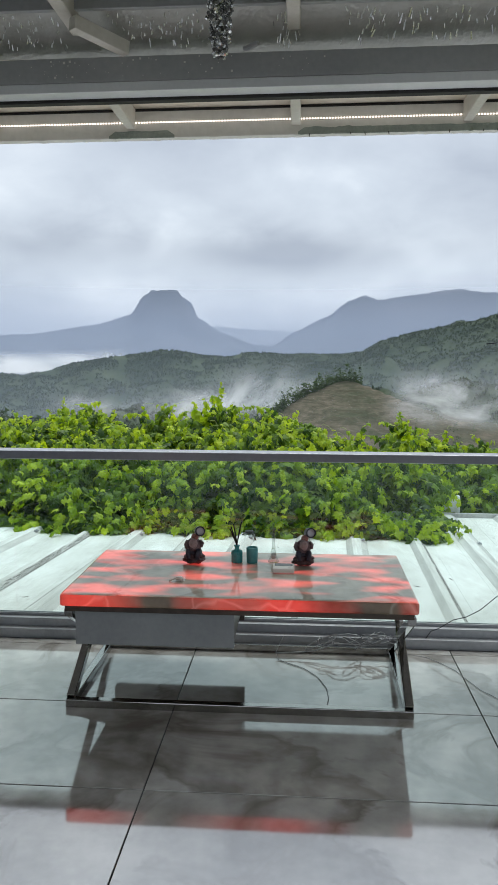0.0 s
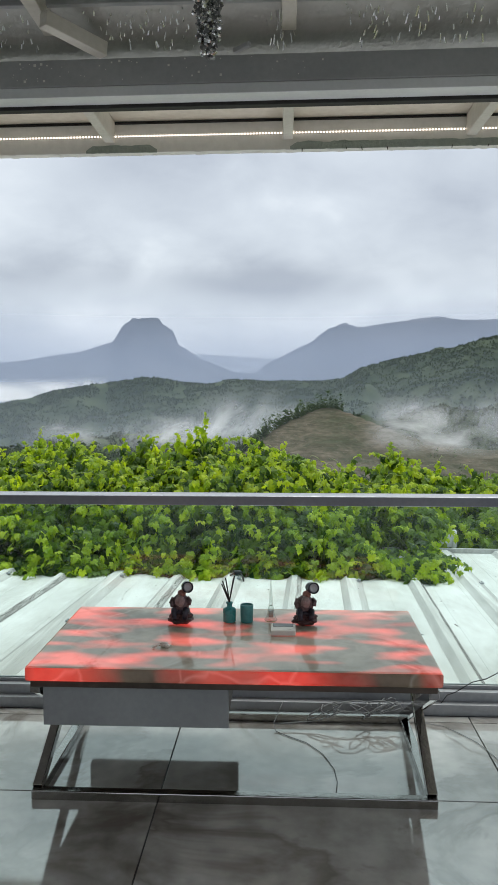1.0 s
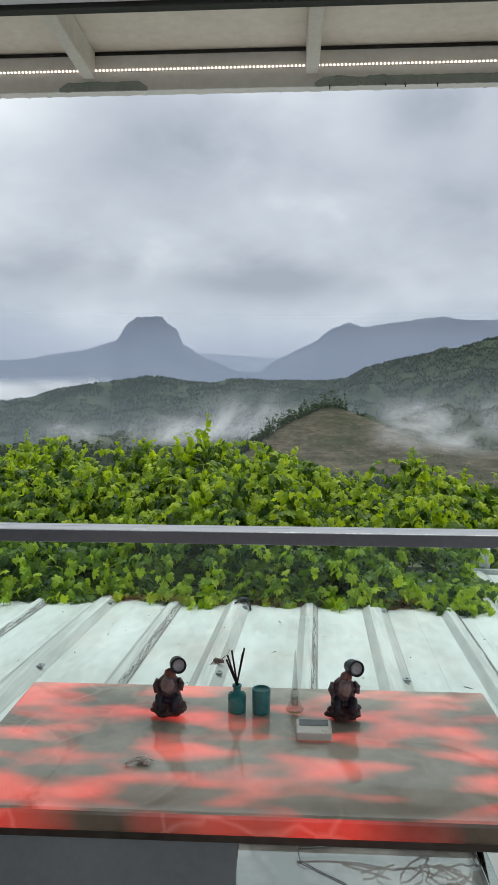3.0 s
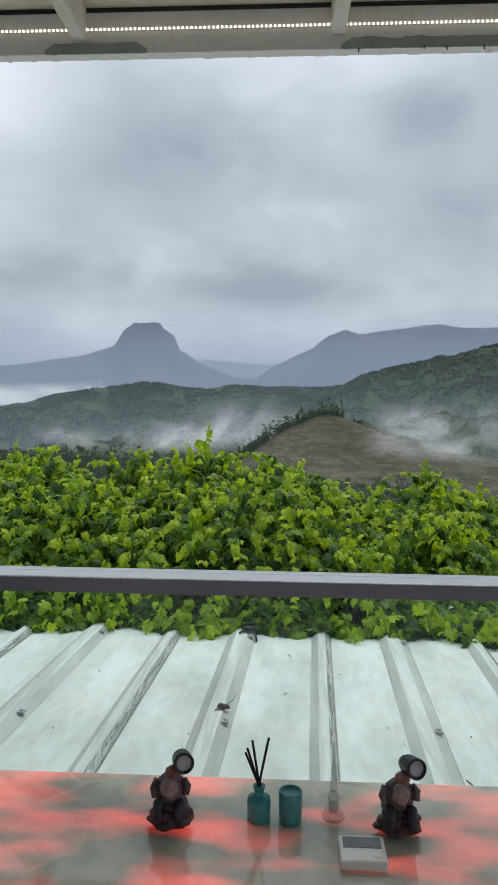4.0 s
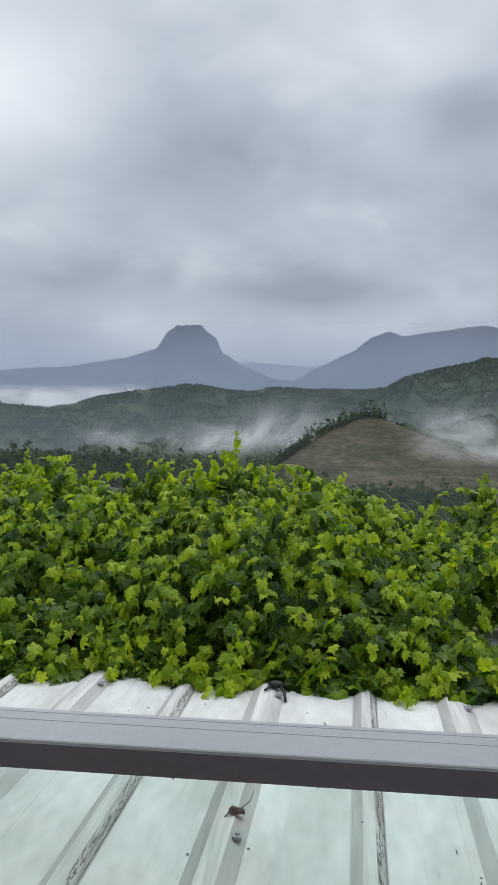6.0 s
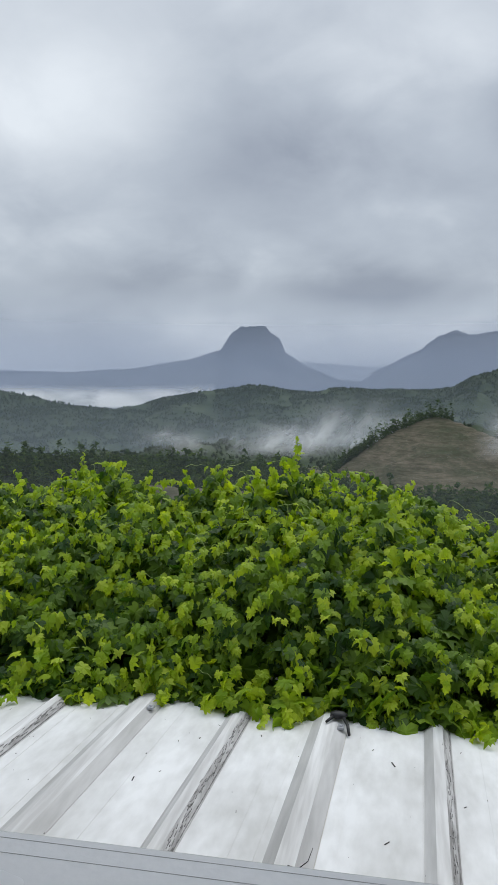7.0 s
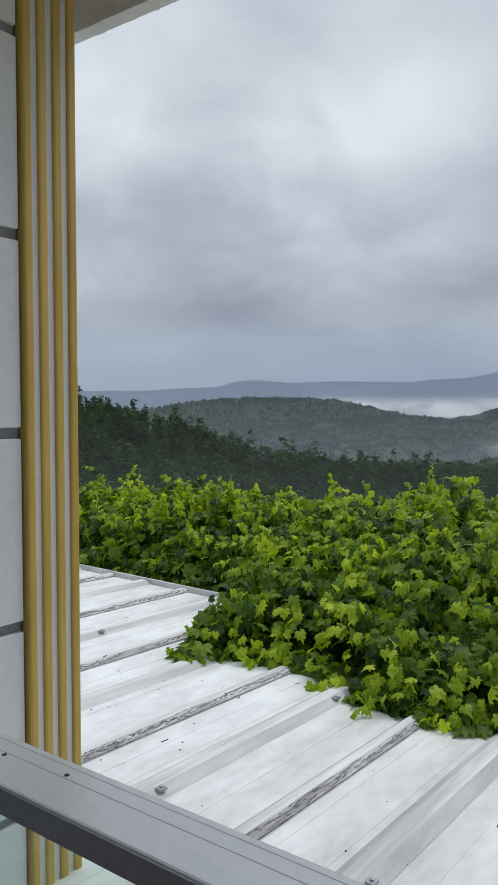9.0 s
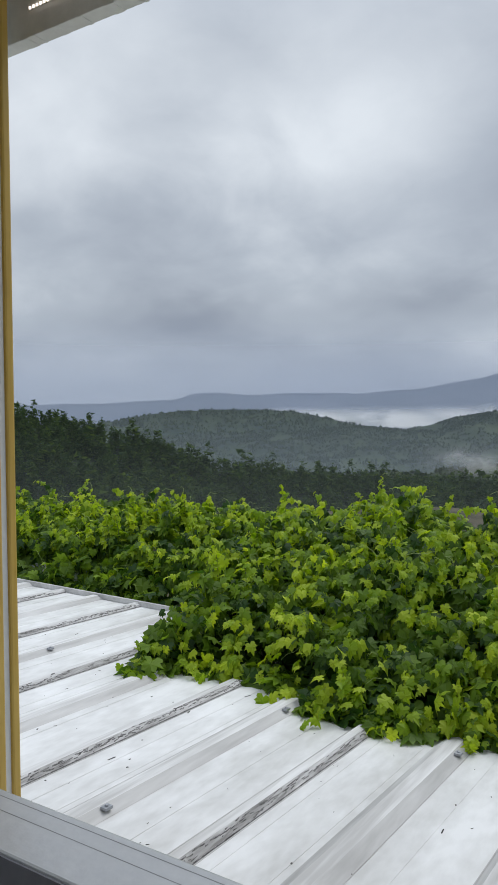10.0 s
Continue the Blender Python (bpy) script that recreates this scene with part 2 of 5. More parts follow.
def leaf_material(name, dark, light, gleam=0.5):
    m = bpy.data.materials.new(name)
    m.use_nodes = True
    nt = m.node_tree
    b = nt.nodes["Principled BSDF"]
    geo, info = add(m, "ShaderNodeNewGeometry"), add(m, "ShaderNodeObjectInfo")
    n = add(m, "ShaderNodeTexNoise", Scale=3.0, Detail=3.0)
    nt.links.new(geo.outputs["Position"], n.inputs["Vector"])
    s1 = add(m, "ShaderNodeMath")
    s1.operation = "ADD"
    nt.links.new(geo.outputs["Random Per Island"], s1.inputs[0])
    nt.links.new(info.outputs["Random"], s1.inputs[1])
    s2 = add(m, "ShaderNodeMath")
    s2.operation = "FRACT"
    nt.links.new(s1.outputs[0], s2.inputs[0])
    s3 = add(m, "ShaderNodeMath")
    s3.operation = "MULTIPLY"
    nt.links.new(s2.outputs[0], s3.inputs[0])
    nt.links.new(n.outputs[0], s3.inputs[1])
    r = add(m, "ShaderNodeValToRGB")
    r.color_ramp.elements[0].color, r.color_ramp.elements[1].color = (*dark, 1), (*light, 1)
    r.color_ramp.elements[0].position, r.color_ramp.elements[1].position = 0.06, 0.62
    nt.links.new(s3.outputs[0], r.inputs[0])
    nt.links.new(r.outputs[0], b.inputs["Base Color"])
    b.inputs["Roughness"].default_value = gleam
    b.inputs["Specular IOR Level"].default_value = 0.26
    fine = add(m, "ShaderNodeTexNoise", Scale=90.0, Detail=3.0)
    nt.links.new(geo.outputs["Position"], fine.inputs["Vector"])
    bp = add(m, "ShaderNodeBump", Strength=0.30, Distance=0.008)
    nt.links.new(fine.outputs[0], bp.inputs["Height"])
    nt.links.new(bp.outputs[0], b.inputs["Normal"])
    tr = add(m, "ShaderNodeBsdfTranslucent")
    hue = add(m, "ShaderNodeMix")
    hue.data_type, hue.blend_type = "RGBA", "MULTIPLY"
    hue.inputs["Factor"].default_value = 1.0
    nt.links.new(r.outputs[0], hue.inputs["A"])
    hue.inputs["B"].default_value = (2.0, 2.0, 0.7, 1)
    nt.links.new(hue.outputs["Result"], tr.inputs["Color"])
    mix = add(m, "ShaderNodeMixShader")
    mix.inputs[0].default_value = 0.42
    nt.links.new(b.outputs[0], mix.inputs[1])
    nt.links.new(tr.outputs[0], mix.inputs[2])
    nt.links.new(mix.outputs[0], nt.nodes["Material Output"].inputs[0])
    return m


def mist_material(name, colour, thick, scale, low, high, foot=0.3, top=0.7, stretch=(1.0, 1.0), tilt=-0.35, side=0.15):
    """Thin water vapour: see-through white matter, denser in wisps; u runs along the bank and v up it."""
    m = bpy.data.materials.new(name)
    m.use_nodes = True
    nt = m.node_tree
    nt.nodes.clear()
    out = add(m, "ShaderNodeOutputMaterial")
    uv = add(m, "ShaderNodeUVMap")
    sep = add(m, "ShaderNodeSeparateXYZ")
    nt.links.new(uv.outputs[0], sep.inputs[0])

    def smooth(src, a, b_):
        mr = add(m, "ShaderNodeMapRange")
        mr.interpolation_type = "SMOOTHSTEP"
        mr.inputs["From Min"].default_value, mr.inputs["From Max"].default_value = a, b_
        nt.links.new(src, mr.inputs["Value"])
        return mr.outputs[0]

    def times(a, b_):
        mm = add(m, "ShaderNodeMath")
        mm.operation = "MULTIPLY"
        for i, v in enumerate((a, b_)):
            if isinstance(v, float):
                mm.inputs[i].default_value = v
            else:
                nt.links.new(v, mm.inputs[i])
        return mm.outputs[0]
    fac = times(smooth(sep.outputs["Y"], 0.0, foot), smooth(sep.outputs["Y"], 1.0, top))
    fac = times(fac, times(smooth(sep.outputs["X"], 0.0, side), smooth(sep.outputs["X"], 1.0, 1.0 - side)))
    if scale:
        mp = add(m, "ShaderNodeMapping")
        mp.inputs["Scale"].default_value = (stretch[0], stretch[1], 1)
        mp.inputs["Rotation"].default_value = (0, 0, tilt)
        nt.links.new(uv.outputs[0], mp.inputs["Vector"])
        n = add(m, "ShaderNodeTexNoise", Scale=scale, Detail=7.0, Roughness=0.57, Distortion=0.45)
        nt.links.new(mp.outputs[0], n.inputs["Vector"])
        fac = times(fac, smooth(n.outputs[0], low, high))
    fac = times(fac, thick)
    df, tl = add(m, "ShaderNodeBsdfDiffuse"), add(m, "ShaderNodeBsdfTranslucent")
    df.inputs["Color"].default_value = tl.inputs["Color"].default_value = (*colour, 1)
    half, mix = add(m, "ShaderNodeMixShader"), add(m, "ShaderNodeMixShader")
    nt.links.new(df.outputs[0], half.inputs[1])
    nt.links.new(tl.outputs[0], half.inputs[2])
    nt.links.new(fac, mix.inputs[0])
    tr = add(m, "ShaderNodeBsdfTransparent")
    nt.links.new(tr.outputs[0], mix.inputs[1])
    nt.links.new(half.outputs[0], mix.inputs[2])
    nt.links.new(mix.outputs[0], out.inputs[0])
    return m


def terraced_slope():
    """Cleared hillside: dry grass and brown earth in thin level benches."""
    m = material("cleared_brown_slope", (0.040, 0.048, 0.024), (0.125, 0.104, 0.074), 0.95, big=0.05, fine=0.4, stretch=(1, 1, 3), bump=0.0)
    nt = m.node_tree
    geo = add(m, "ShaderNodeNewGeometry")
    sc = add(m, "ShaderNodeMapping")
    sc.inputs["Scale"].default_value = (0.07, 0.07, 0.95)
    nt.links.new(geo.outputs["Position"], sc.inputs["Vector"])
    n = add(m, "ShaderNodeTexNoise", Scale=1.0, Detail=6.0, Roughness=0.7, Distortion=0.9)
    nt.links.new(sc.outputs[0], n.inputs["Vector"])
    r = add(m, "ShaderNodeValToRGB")
    r.color_ramp.elements[0].position, r.color_ramp.elements[1].position = 0.43, 0.66
    nt.links.new(n.outputs[0], r.inputs[0])
    mix = add(m, "ShaderNodeMix")
    mix.data_type = "RGBA"
    nt.links.new(r.outputs[0], mix.inputs["Factor"])
    nt.links.new(nt.nodes[m["ramp"]].outputs[0], mix.inputs["A"])
    mix.inputs["B"].default_value = (0.050, 0.046, 0.026, 1)
    nt.links.new(mix.outputs["Result"], nt.nodes["Principled BSDF"].inputs["Base Color"])
    return m


TILE = tile_material()
GROUT = material("dark_grout", (0.03, 0.03, 0.03), (0.07, 0.07, 0.065), 0.8)
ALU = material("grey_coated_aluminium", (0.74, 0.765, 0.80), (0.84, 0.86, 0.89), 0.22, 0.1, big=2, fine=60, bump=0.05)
TRACK = material("grey_track_aluminium", (0.30, 0.31, 0.33), (0.42, 0.43, 0.45), 0.4, 0.4, big=3, fine=50, bump=0.05)
BEAMPAINT = material("slate_grey_beam_paint", (0.36, 0.37, 0.39), (0.45, 0.46, 0.475), 0.35, 0.1, big=2, fine=40, bump=0.06)
RAILFACE = material("shaded_rail_aluminium", (0.19, 0.202, 0.232), (0.25, 0.262, 0.295), 0.4, 0.2, big=2, fine=60, bump=0.05)
BLACK = material("black_rubber_seal", (0.012, 0.012, 0.013), (0.03, 0.03, 0.03), 0.55)
CREAM = material("cream_soffit_panel", (0.62, 0.56, 0.465), (0.78, 0.725, 0.63), 0.55, big=1.3, fine=25, bump=0.1)
STEEL = material("pale_painted_steel", (0.60, 0.57, 0.51), (0.74, 0.71, 0.65), 0.45, big=3, fine=40, bump=0.08)
FASCIA = material("white_fascia_paint", (0.70, 0.69, 0.66), (0.84, 0.83, 0.80), 0.5, big=2, fine=30, bump=0.12)
PATCH = material("grey_green_filler", (0.28, 0.325, 0.295), (0.38, 0.425, 0.39), 0.85, big=10, fine=60, bump=0.5)
FOIL = foil_material()
PALEFOIL = material("foil_glint_mirror", (0.90, 0.91, 0.92), (0.96, 0.97, 0.98), 0.16, 0.95, big=8, fine=60, bump=0.0)
DARKCEIL = material("dark_grey_ceiling_panel", (0.28, 0.28, 0.27), (0.38, 0.38, 0.365), 0.5, big=1, fine=20)
WALLPAINT = material("white_wall_paint", (0.62, 0.63, 0.63), (0.74, 0.74, 0.73), 0.6, big=1, fine=40, bump=0.1)
SIDING = material("white_wall_panel", (0.70, 0.71, 0.73), (0.80, 0.81, 0.82), 0.4, big=1.2, fine=35, bump=0.06)
GROOVE = material("grey_groove", (0.20, 0.20, 0.21), (0.32, 0.32, 0.33), 0.6)
GOLD = material("gold_brown_flute", (0.50, 0.325, 0.065), (0.66, 0.45, 0.12), 0.45, big=4, fine=30, stretch=(1, 1, 0.15), bump=0.1)
ROOF = material("white_roof_sheet", (0.53, 0.525, 0.505), (0.75, 0.75, 0.74), 0.40, big=2.2, fine=13, stretch=(1.6, 0.6, 1), bump=0.08)
LAPDIRT = material("grey_lap_dirt", (0.13, 0.125, 0.118), (0.42, 0.41, 0.40), 0.9, big=30, fine=120, bump=0.5)
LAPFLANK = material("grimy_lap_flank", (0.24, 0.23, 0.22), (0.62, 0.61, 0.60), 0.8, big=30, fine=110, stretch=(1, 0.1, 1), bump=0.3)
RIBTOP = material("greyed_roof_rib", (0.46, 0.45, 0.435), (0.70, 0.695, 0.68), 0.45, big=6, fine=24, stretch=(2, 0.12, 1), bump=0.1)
# weathered grey with the rib flanks' shade mixed in; flashing and pergola reuse it
RIBFLANK = material("shaded_weathered_rib", (0.36, 0.352, 0.34), (0.57, 0.563, 0.55), 0.55, big=5, fine=30, stretch=(1, 0.12, 1), bump=0.2)
GRIME = material("black_grime", (0.02, 0.02, 0.02), (0.12, 0.11, 0.10), 0.9, big=20, fine=90, bump=0.6)
TABLESTEEL = material("dark_brushed_steel", (0.30, 0.29, 0.28), (0.42, 0.41, 0.40), 0.08, 1.0, big=3, fine=70, bump=0.02, spread=0.04)
APRON = material("grey_control_panel", (0.30, 0.31, 0.32), (0.37, 0.38, 0.385), 0.5, big=3, fine=60, bump=0.05)
ONYX = onyx_material()
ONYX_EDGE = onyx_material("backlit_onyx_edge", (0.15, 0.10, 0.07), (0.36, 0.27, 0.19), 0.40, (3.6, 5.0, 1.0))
TABLEWOOD = material("dark_table_underframe", (0.06, 0.045, 0.035), (0.13, 0.10, 0.08), 0.4)
TEAL = material("teal_frosted_glass", (0.02, 0.17, 0.175), (0.05, 0.32, 0.32), 0.25, big=14, fine=60, bump=0.05)
TEALPALE = material("pale_teal_frosted_glass", (0.045, 0.235, 0.245), (0.10, 0.37, 0.375), 0.35, big=14, fine=60, bump=0.05)
REED = material("black_reed", (0.008, 0.008, 0.008), (0.02, 0.018, 0.016), 0.7)
CLEAR = glass_material("clear_bottle_glass", (0.84, 0.86, 0.85))
PANE = glass_material("green_tinted_pane", (0.915, 0.988, 0.958))
LENSGREY = material("grey_display", (0.10, 0.105, 0.11), (0.20, 0.205, 0.21), 0.25)
IVORY = material("ivory_plastic", (0.78, 0.76, 0.70), (0.87, 0.85, 0.79), 0.4)
STONEDARK = material("dark_purple_brown_resin", (0.035, 0.018, 0.02), (0.10, 0.05, 0.05), 0.45, big=30, fine=120, bump=0.6)
RESINGREY = material("grey_pink_resin", (0.09, 0.065, 0.068), (0.22, 0.165, 0.17), 0.5, big=25, fine=110, bump=0.6)
NAVY = material("navy_resin", (0.015, 0.017, 0.03), (0.05, 0.05, 0.07), 0.4, big=30, fine=100, bump=0.3)
BEARD = material("pinkish_white_resin", (0.24, 0.185, 0.18), (0.42, 0.335, 0.325), 0.5, big=25, fine=110, bump=0.6)
RUDDY = material("ruddy_resin", (0.20, 0.085, 0.07), (0.34, 0.17, 0.14), 0.5, big=25, fine=110, bump=0.4)
CABLE = material("grey_cable", (0.24, 0.24, 0.24), (0.36, 0.36, 0.36), 0.5)
DRIED = material("dried_twig", (0.66, 0.60, 0.53), (0.88, 0.83, 0.77), 0.8, big=40, fine=120)
SILVER = material("silver_crystal", (0.35, 0.37, 0.38), (0.85, 0.87, 0.88), 0.12, 0.9, big=30, fine=90, bump=0.0)
STEM = material("green_vine_stem", (0.07, 0.10, 0.03), (0.17, 0.18, 0.06), 0.6)
TENDRIL = material("pale_green_tendril", (0.20, 0.30, 0.06), (0.34, 0.42, 0.12), 0.5)
BARK = material("brown_vine_bark", (0.06, 0.045, 0.03), (0.16, 0.12, 0.09), 0.9, big=6, fine=60, stretch=(1, 1, 0.2), bump=0.8)
LEAF = leaf_material("vine_leaf", (0.024, 0.064, 0.009), (0.190, 0.295, 0.024), 0.46)
YOUNG = leaf_material("young_vine_leaf", (0.17, 0.265, 0.012), (0.43, 0.51, 0.036))
LED = bpy.data.materials.new("warm_white_led")
LED.use_nodes = True
LED.node_tree.nodes["Principled BSDF"].inputs["Emission Color"].default_value = (1.0, 0.88, 0.79, 1)
LED.node_tree.nodes["Principled BSDF"].inputs["Emission Strength"].default_value = 1.5
FOREST = material("pine_forest_floor", (0.020, 0.030, 0.018), (0.055, 0.070, 0.040), 0.95, big=0.02, fine=0.15, bump=0.0)
MIDHILL = material("wooded_hillside", (0.017, 0.030, 0.015), (0.052, 0.068, 0.035), 0.95, big=0.012, fine=0.09, bump=0.0)
SCRUB = terraced_slope()
ROCK = material("far_rock_and_pine", (0.03, 0.04, 0.045), (0.09, 0.10, 0.11), 0.95, big=0.004, fine=0.03, bump=0.0)
PINE = leaf_material("pine_needles", (0.024, 0.045, 0.022), (0.066, 0.096, 0.044), 0.9)
MIDPINE = leaf_material("distant_pine_crowns", (0.021, 0.036, 0.018), (0.043, 0.060, 0.029), 0.85)
EARTH = material("meadow_and_earth", (0.05, 0.06, 0.03), (0.13, 0.12, 0.07), 0.95, big=0.03, fine=0.4, bump=0.0)
for m in (FOREST, MIDHILL, SCRUB, ROCK, EARTH, PINE, MIDPINE):
    m.node_tree.nodes["Principled BSDF"].inputs["Specular IOR Level"].default_value = 0.03


# ---- building helpers ----
def thing(name, loc, label, category, group="", kind=""):
    ob = new(name)
    ob.empty_display_size = 0.05
    ob.location = loc
    return tagged(ob, label, category, group, kind)


def root_place(ob):
    while ob.parent:
        ob = ob.parent
    return Vector(ob.location)


def finish(bm, name, mats, smooth=False):
    bmesh.ops.recalc_face_normals(bm, faces=bm.faces)
    me = bpy.data.meshes.new(name)
    bm.to_mesh(me)
    bm.free()
    for m in (mats if isinstance(mats, (list, tuple)) else [mats]):
        me.materials.append(m)
    if smooth:
        me.shade_smooth()
    return me


def part(name, bm, mat, parent, label="", smooth=False, kind=""):
    """One mesh, given in world places, as a part of a thing or of a part."""
    me = finish(bm, name, mat, smooth)
    me.transform(Matrix.Translation(-root_place(parent)))
    ob = new(name, me)
    ob.parent = parent
    return tagged(ob, label, kind=kind)


def single(name, bm, mat, label, category, group="", kind="", smooth=False):
    """A thing that is one mesh; its origin goes to its foot."""
    me = finish(bm, name, mat, smooth)
    co = np.empty(len(me.vertices) * 3)
    me.vertices.foreach_get("co", co)
    co = co.reshape(-1, 3)
    foot = Vector(((co[:, 0].min() + co[:, 0].max()) / 2, (co[:, 1].min() + co[:, 1].max()) / 2, co[:, 2].min()))
    me.transform(Matrix.Translation(-foot))
    ob = new(name, me)
    ob.location = foot
    return tagged(ob, label, category, group, kind)


def box(bm, x0, x1, y0, y1, z0, z1, bevel=0.0, m=None):
    r = bmesh.ops.create_cube(bm, size=1.0)
    vs = r["verts"]
    for v in vs:
        v.co = Vector(((x0 + x1) / 2 + v.co.x * (x1 - x0), (y0 + y1) / 2 + v.co.y * (y1 - y0), (z0 + z1) / 2 + v.co.z * (z1 - z0)))
    if m is not None:
        for v in vs:
            v.co = m @ v.co
    if bevel:
        es = list({e for v in vs for e in v.link_edges})
        bmesh.ops.bevel(bm, geom=es, offset=bevel, segments=2, affect="EDGES", profile=0.5)
    return bm


def bar(bm, a, b, w, h, bevel=0.003):
    """A rectangular tube from a to b, w across and h deep."""
    a, b = Vector(a), Vector(b)
    d = b - a
    q = d.to_track_quat("X", "Z").to_matrix().to_4x4()
    return box(bm, 0, d.length, -w / 2, w / 2, -h / 2, h / 2, bevel, Matrix.Translation(a) @ q)


def tube(bm, pts, r, n=6, taper=1.0):
    pts = [Vector(p) for p in pts]
    rings = []
    for i, p in enumerate(pts):
        d = (pts[min(i + 1, len(pts) - 1)] - pts[max(i - 1, 0)]).normalized()
        q = d.to_track_quat("Z", "Y").to_matrix()
        rr = r * (1 + (taper - 1) * i / max(1, len(pts) - 1))
        rings.append([bm.verts.new(p + q @ Vector((rr * math.cos(2 * math.pi * k / n), rr * math.sin(2 * math.pi * k / n), 0))) for k in range(n)])
    for a, b in zip(rings, rings[1:]):
        for k in range(n):
            bm.faces.new((a[k], a[(k + 1) % n], b[(k + 1) % n], b[k]))
    bm.faces.new(rings[0][::-1])
    bm.faces.new(rings[-1])
    return bm


def lathe(bm, prof, centre, n=24, m=None):
    c = Vector(centre)
    rings = []
    for r, z in prof:
        ring = [Vector((r * math.cos(2 * math.pi * k / n), r * math.sin(2 * math.pi * k / n), z)) for k in range(n)]
        rings.append([bm.verts.new(c + (m @ v if m else v)) for v in ring])
    for a, b in zip(rings, rings[1:]):
        for k in range(n):
            bm.faces.new((a[k], a[(k + 1) % n], b[(k + 1) % n], b[k]))
    bm.faces.new(rings[0][::-1])
    bm.faces.new(rings[-1])
    return bm


def blob(bm, centre, size, rough=0.15, seed=0, sub=2, slot=0):
    r = bmesh.ops.create_icosphere(bm, subdivisions=sub, radius=1.0)
    for v in r["verts"]:
        k = 1 + rough * noise.noise(v.co * 1.9 + Vector((seed, seed * 2, 0)))
        v.co = Vector(centre) + Vector((v.co.x * size[0] * k, v.co.y * size[1] * k, v.co.z * size[2] * k))
    for f in {f for v in r["verts"] for f in v.link_faces}:
        f.material_index = slot
    return bm


def raw(name, verts, faces, mat, smooth=False):
    me = bpy.data.meshes.new(name)
    me.from_pydata(verts, [], faces)
    for m in (mat if isinstance(mat, (list, tuple)) else [mat]):
        me.materials.append(m)
    if smooth:
        me.shade_smooth()
    return me


def nb():
    return bmesh.new()


# ---- the veranda's shell ----
X0, X1, YB, YF = -2.36, 3.4, -4.0, 4.10
floor = thing("floor", (0, 0, 0), "polished grey marble-look tiles with thin dark joints", "floor", kind="structure")
part("screed", box(nb(), X0, X1, YB, 4.36, -0.17, -0.006), GROUT, floor)

ceiling = single("ceiling", box(nb(), X0, X1, 2.2, 4.31, 2.96, 3.05), DARKCEIL, "dark grey panelled ceiling of the veranda", "ceiling", kind="structure")
# out of view: kept white to bounce more light into the veranda
single("ceiling_rear", box(nb(), X0, X1, YB, 2.198, 2.95, 3.05), WALLPAINT, "unseen white ceiling at the back, added to bounce light", "ceiling", kind="structure")
bm = nb()
bar(bm, (0.52, 4.325, 2.806), (0.52, 4.055, 2.919), X1 - X0, 0.008, 0)
foil = single("ceiling_foil", bm, FOIL, "crinkled silver insulation foil under the sloping roof edge", "ceiling", kind="structure")
single("soffit", box(nb(), X0 - 0.2, X1, 4.42, 5.36, 2.865, 2.90), CREAM, "cream soffit panel under the eaves, slightly stained", "soffit", kind="structure")
single("roof_slab", box(nb(), X0 - 0.3, X1 + 0.2, YB - 0.2, 5.32, 3.06, 3.14), STEEL, "flat sheet roof over the veranda", "roof", kind="structure")
wall_left = thing("wall_left", (X0, 0, 0), "white panelled side wall with wide horizontal grooves", "wall", kind="structure")
part("groove_backing", box(nb(), X0 - 0.2, X0 - 0.018, YB, 5.012, -0.175, 2.95), GROOVE, wall_left)
zs = [-0.175, 0.14, 0.75, 1.36, 1.97, 2.58, 2.95]
for a, b in zip(zs, zs[1:]):
    part("wall_panel", box(nb(), X0 - 0.02, X0, YB, 5.010, a + 0.017, b - 0.017, 0.004), SIDING, wall_left)
# unseen sides and back, made up: open above low walls to admit skylight
single("wall_right", box(nb(), X1, X1 + 0.2, YB, 4.4, -0.17, 0.25), WALLPAINT, "unseen white painted side wall, kept low to let light in", "wall", kind="structure")
single("wall_back", box(nb(), X0 - 0.2, X1 + 0.2, YB - 0.2, YB, -0.17, 0.25), WALLPAINT, "unseen white painted back wall, kept low to let light in", "wall", kind="structure")
for x, y in ((X1 + 0.1, 4.3), (X1 + 0.1, 0.2), (X1 + 0.1, YB - 0.1), (0.5, YB - 0.1), (X0 - 0.1, YB - 0.1)):
    single("column", box(nb(), x - 0.09, x + 0.09, y - 0.09, y + 0.09, 0.251, 3.055, 0.01), WALLPAINT, "white painted square column added on the unseen sides", "column", "columns", "structure")

# fluted corner post
post = thing("corner_post", (X0, 5.14, -0.175), "fluted corner post with gold-brown ribs and white grooves", "post")
part("post_core", box(nb(), X0 - 0.2, X0 + 0.010, 5.022, 5.219, -0.175, 2.86), WALLPAINT, post, "white core")
for k in range(4):
    y = 5.016 + k * 0.0588
    bm = nb()
    box(bm, X0 - 0.02, X0 + 0.020, y, y + 0.034, -0.175, 2.86, 0.008)
    part("flute", bm, GOLD, post, "gold-brown rib")

# head beam over the balustrade; beam and eaves stand slightly askew to it
EAVES_TURN = -0.018
beam = thing("head_beam", (0, 4.25, 2.6), "slate grey steel beam with a light lower edge and black seal", "beam", kind="structure")
beam.rotation_euler.z = EAVES_TURN
part("beam_face", box(nb(), X0, X1, 4.20, 4.30, 2.655, 2.765, 0.004), BEAMPAINT, beam)
part("lower_edge", box(nb(), X0, X1, 4.206, 4.300, 2.612, 2.6545, 0.003), ALU, beam, "light aluminium edge")
part("seal", box(nb(), X0, X1, 4.302, 4.345, 2.598, 2.6395, 0.003), BLACK, beam, "black rubber seal")

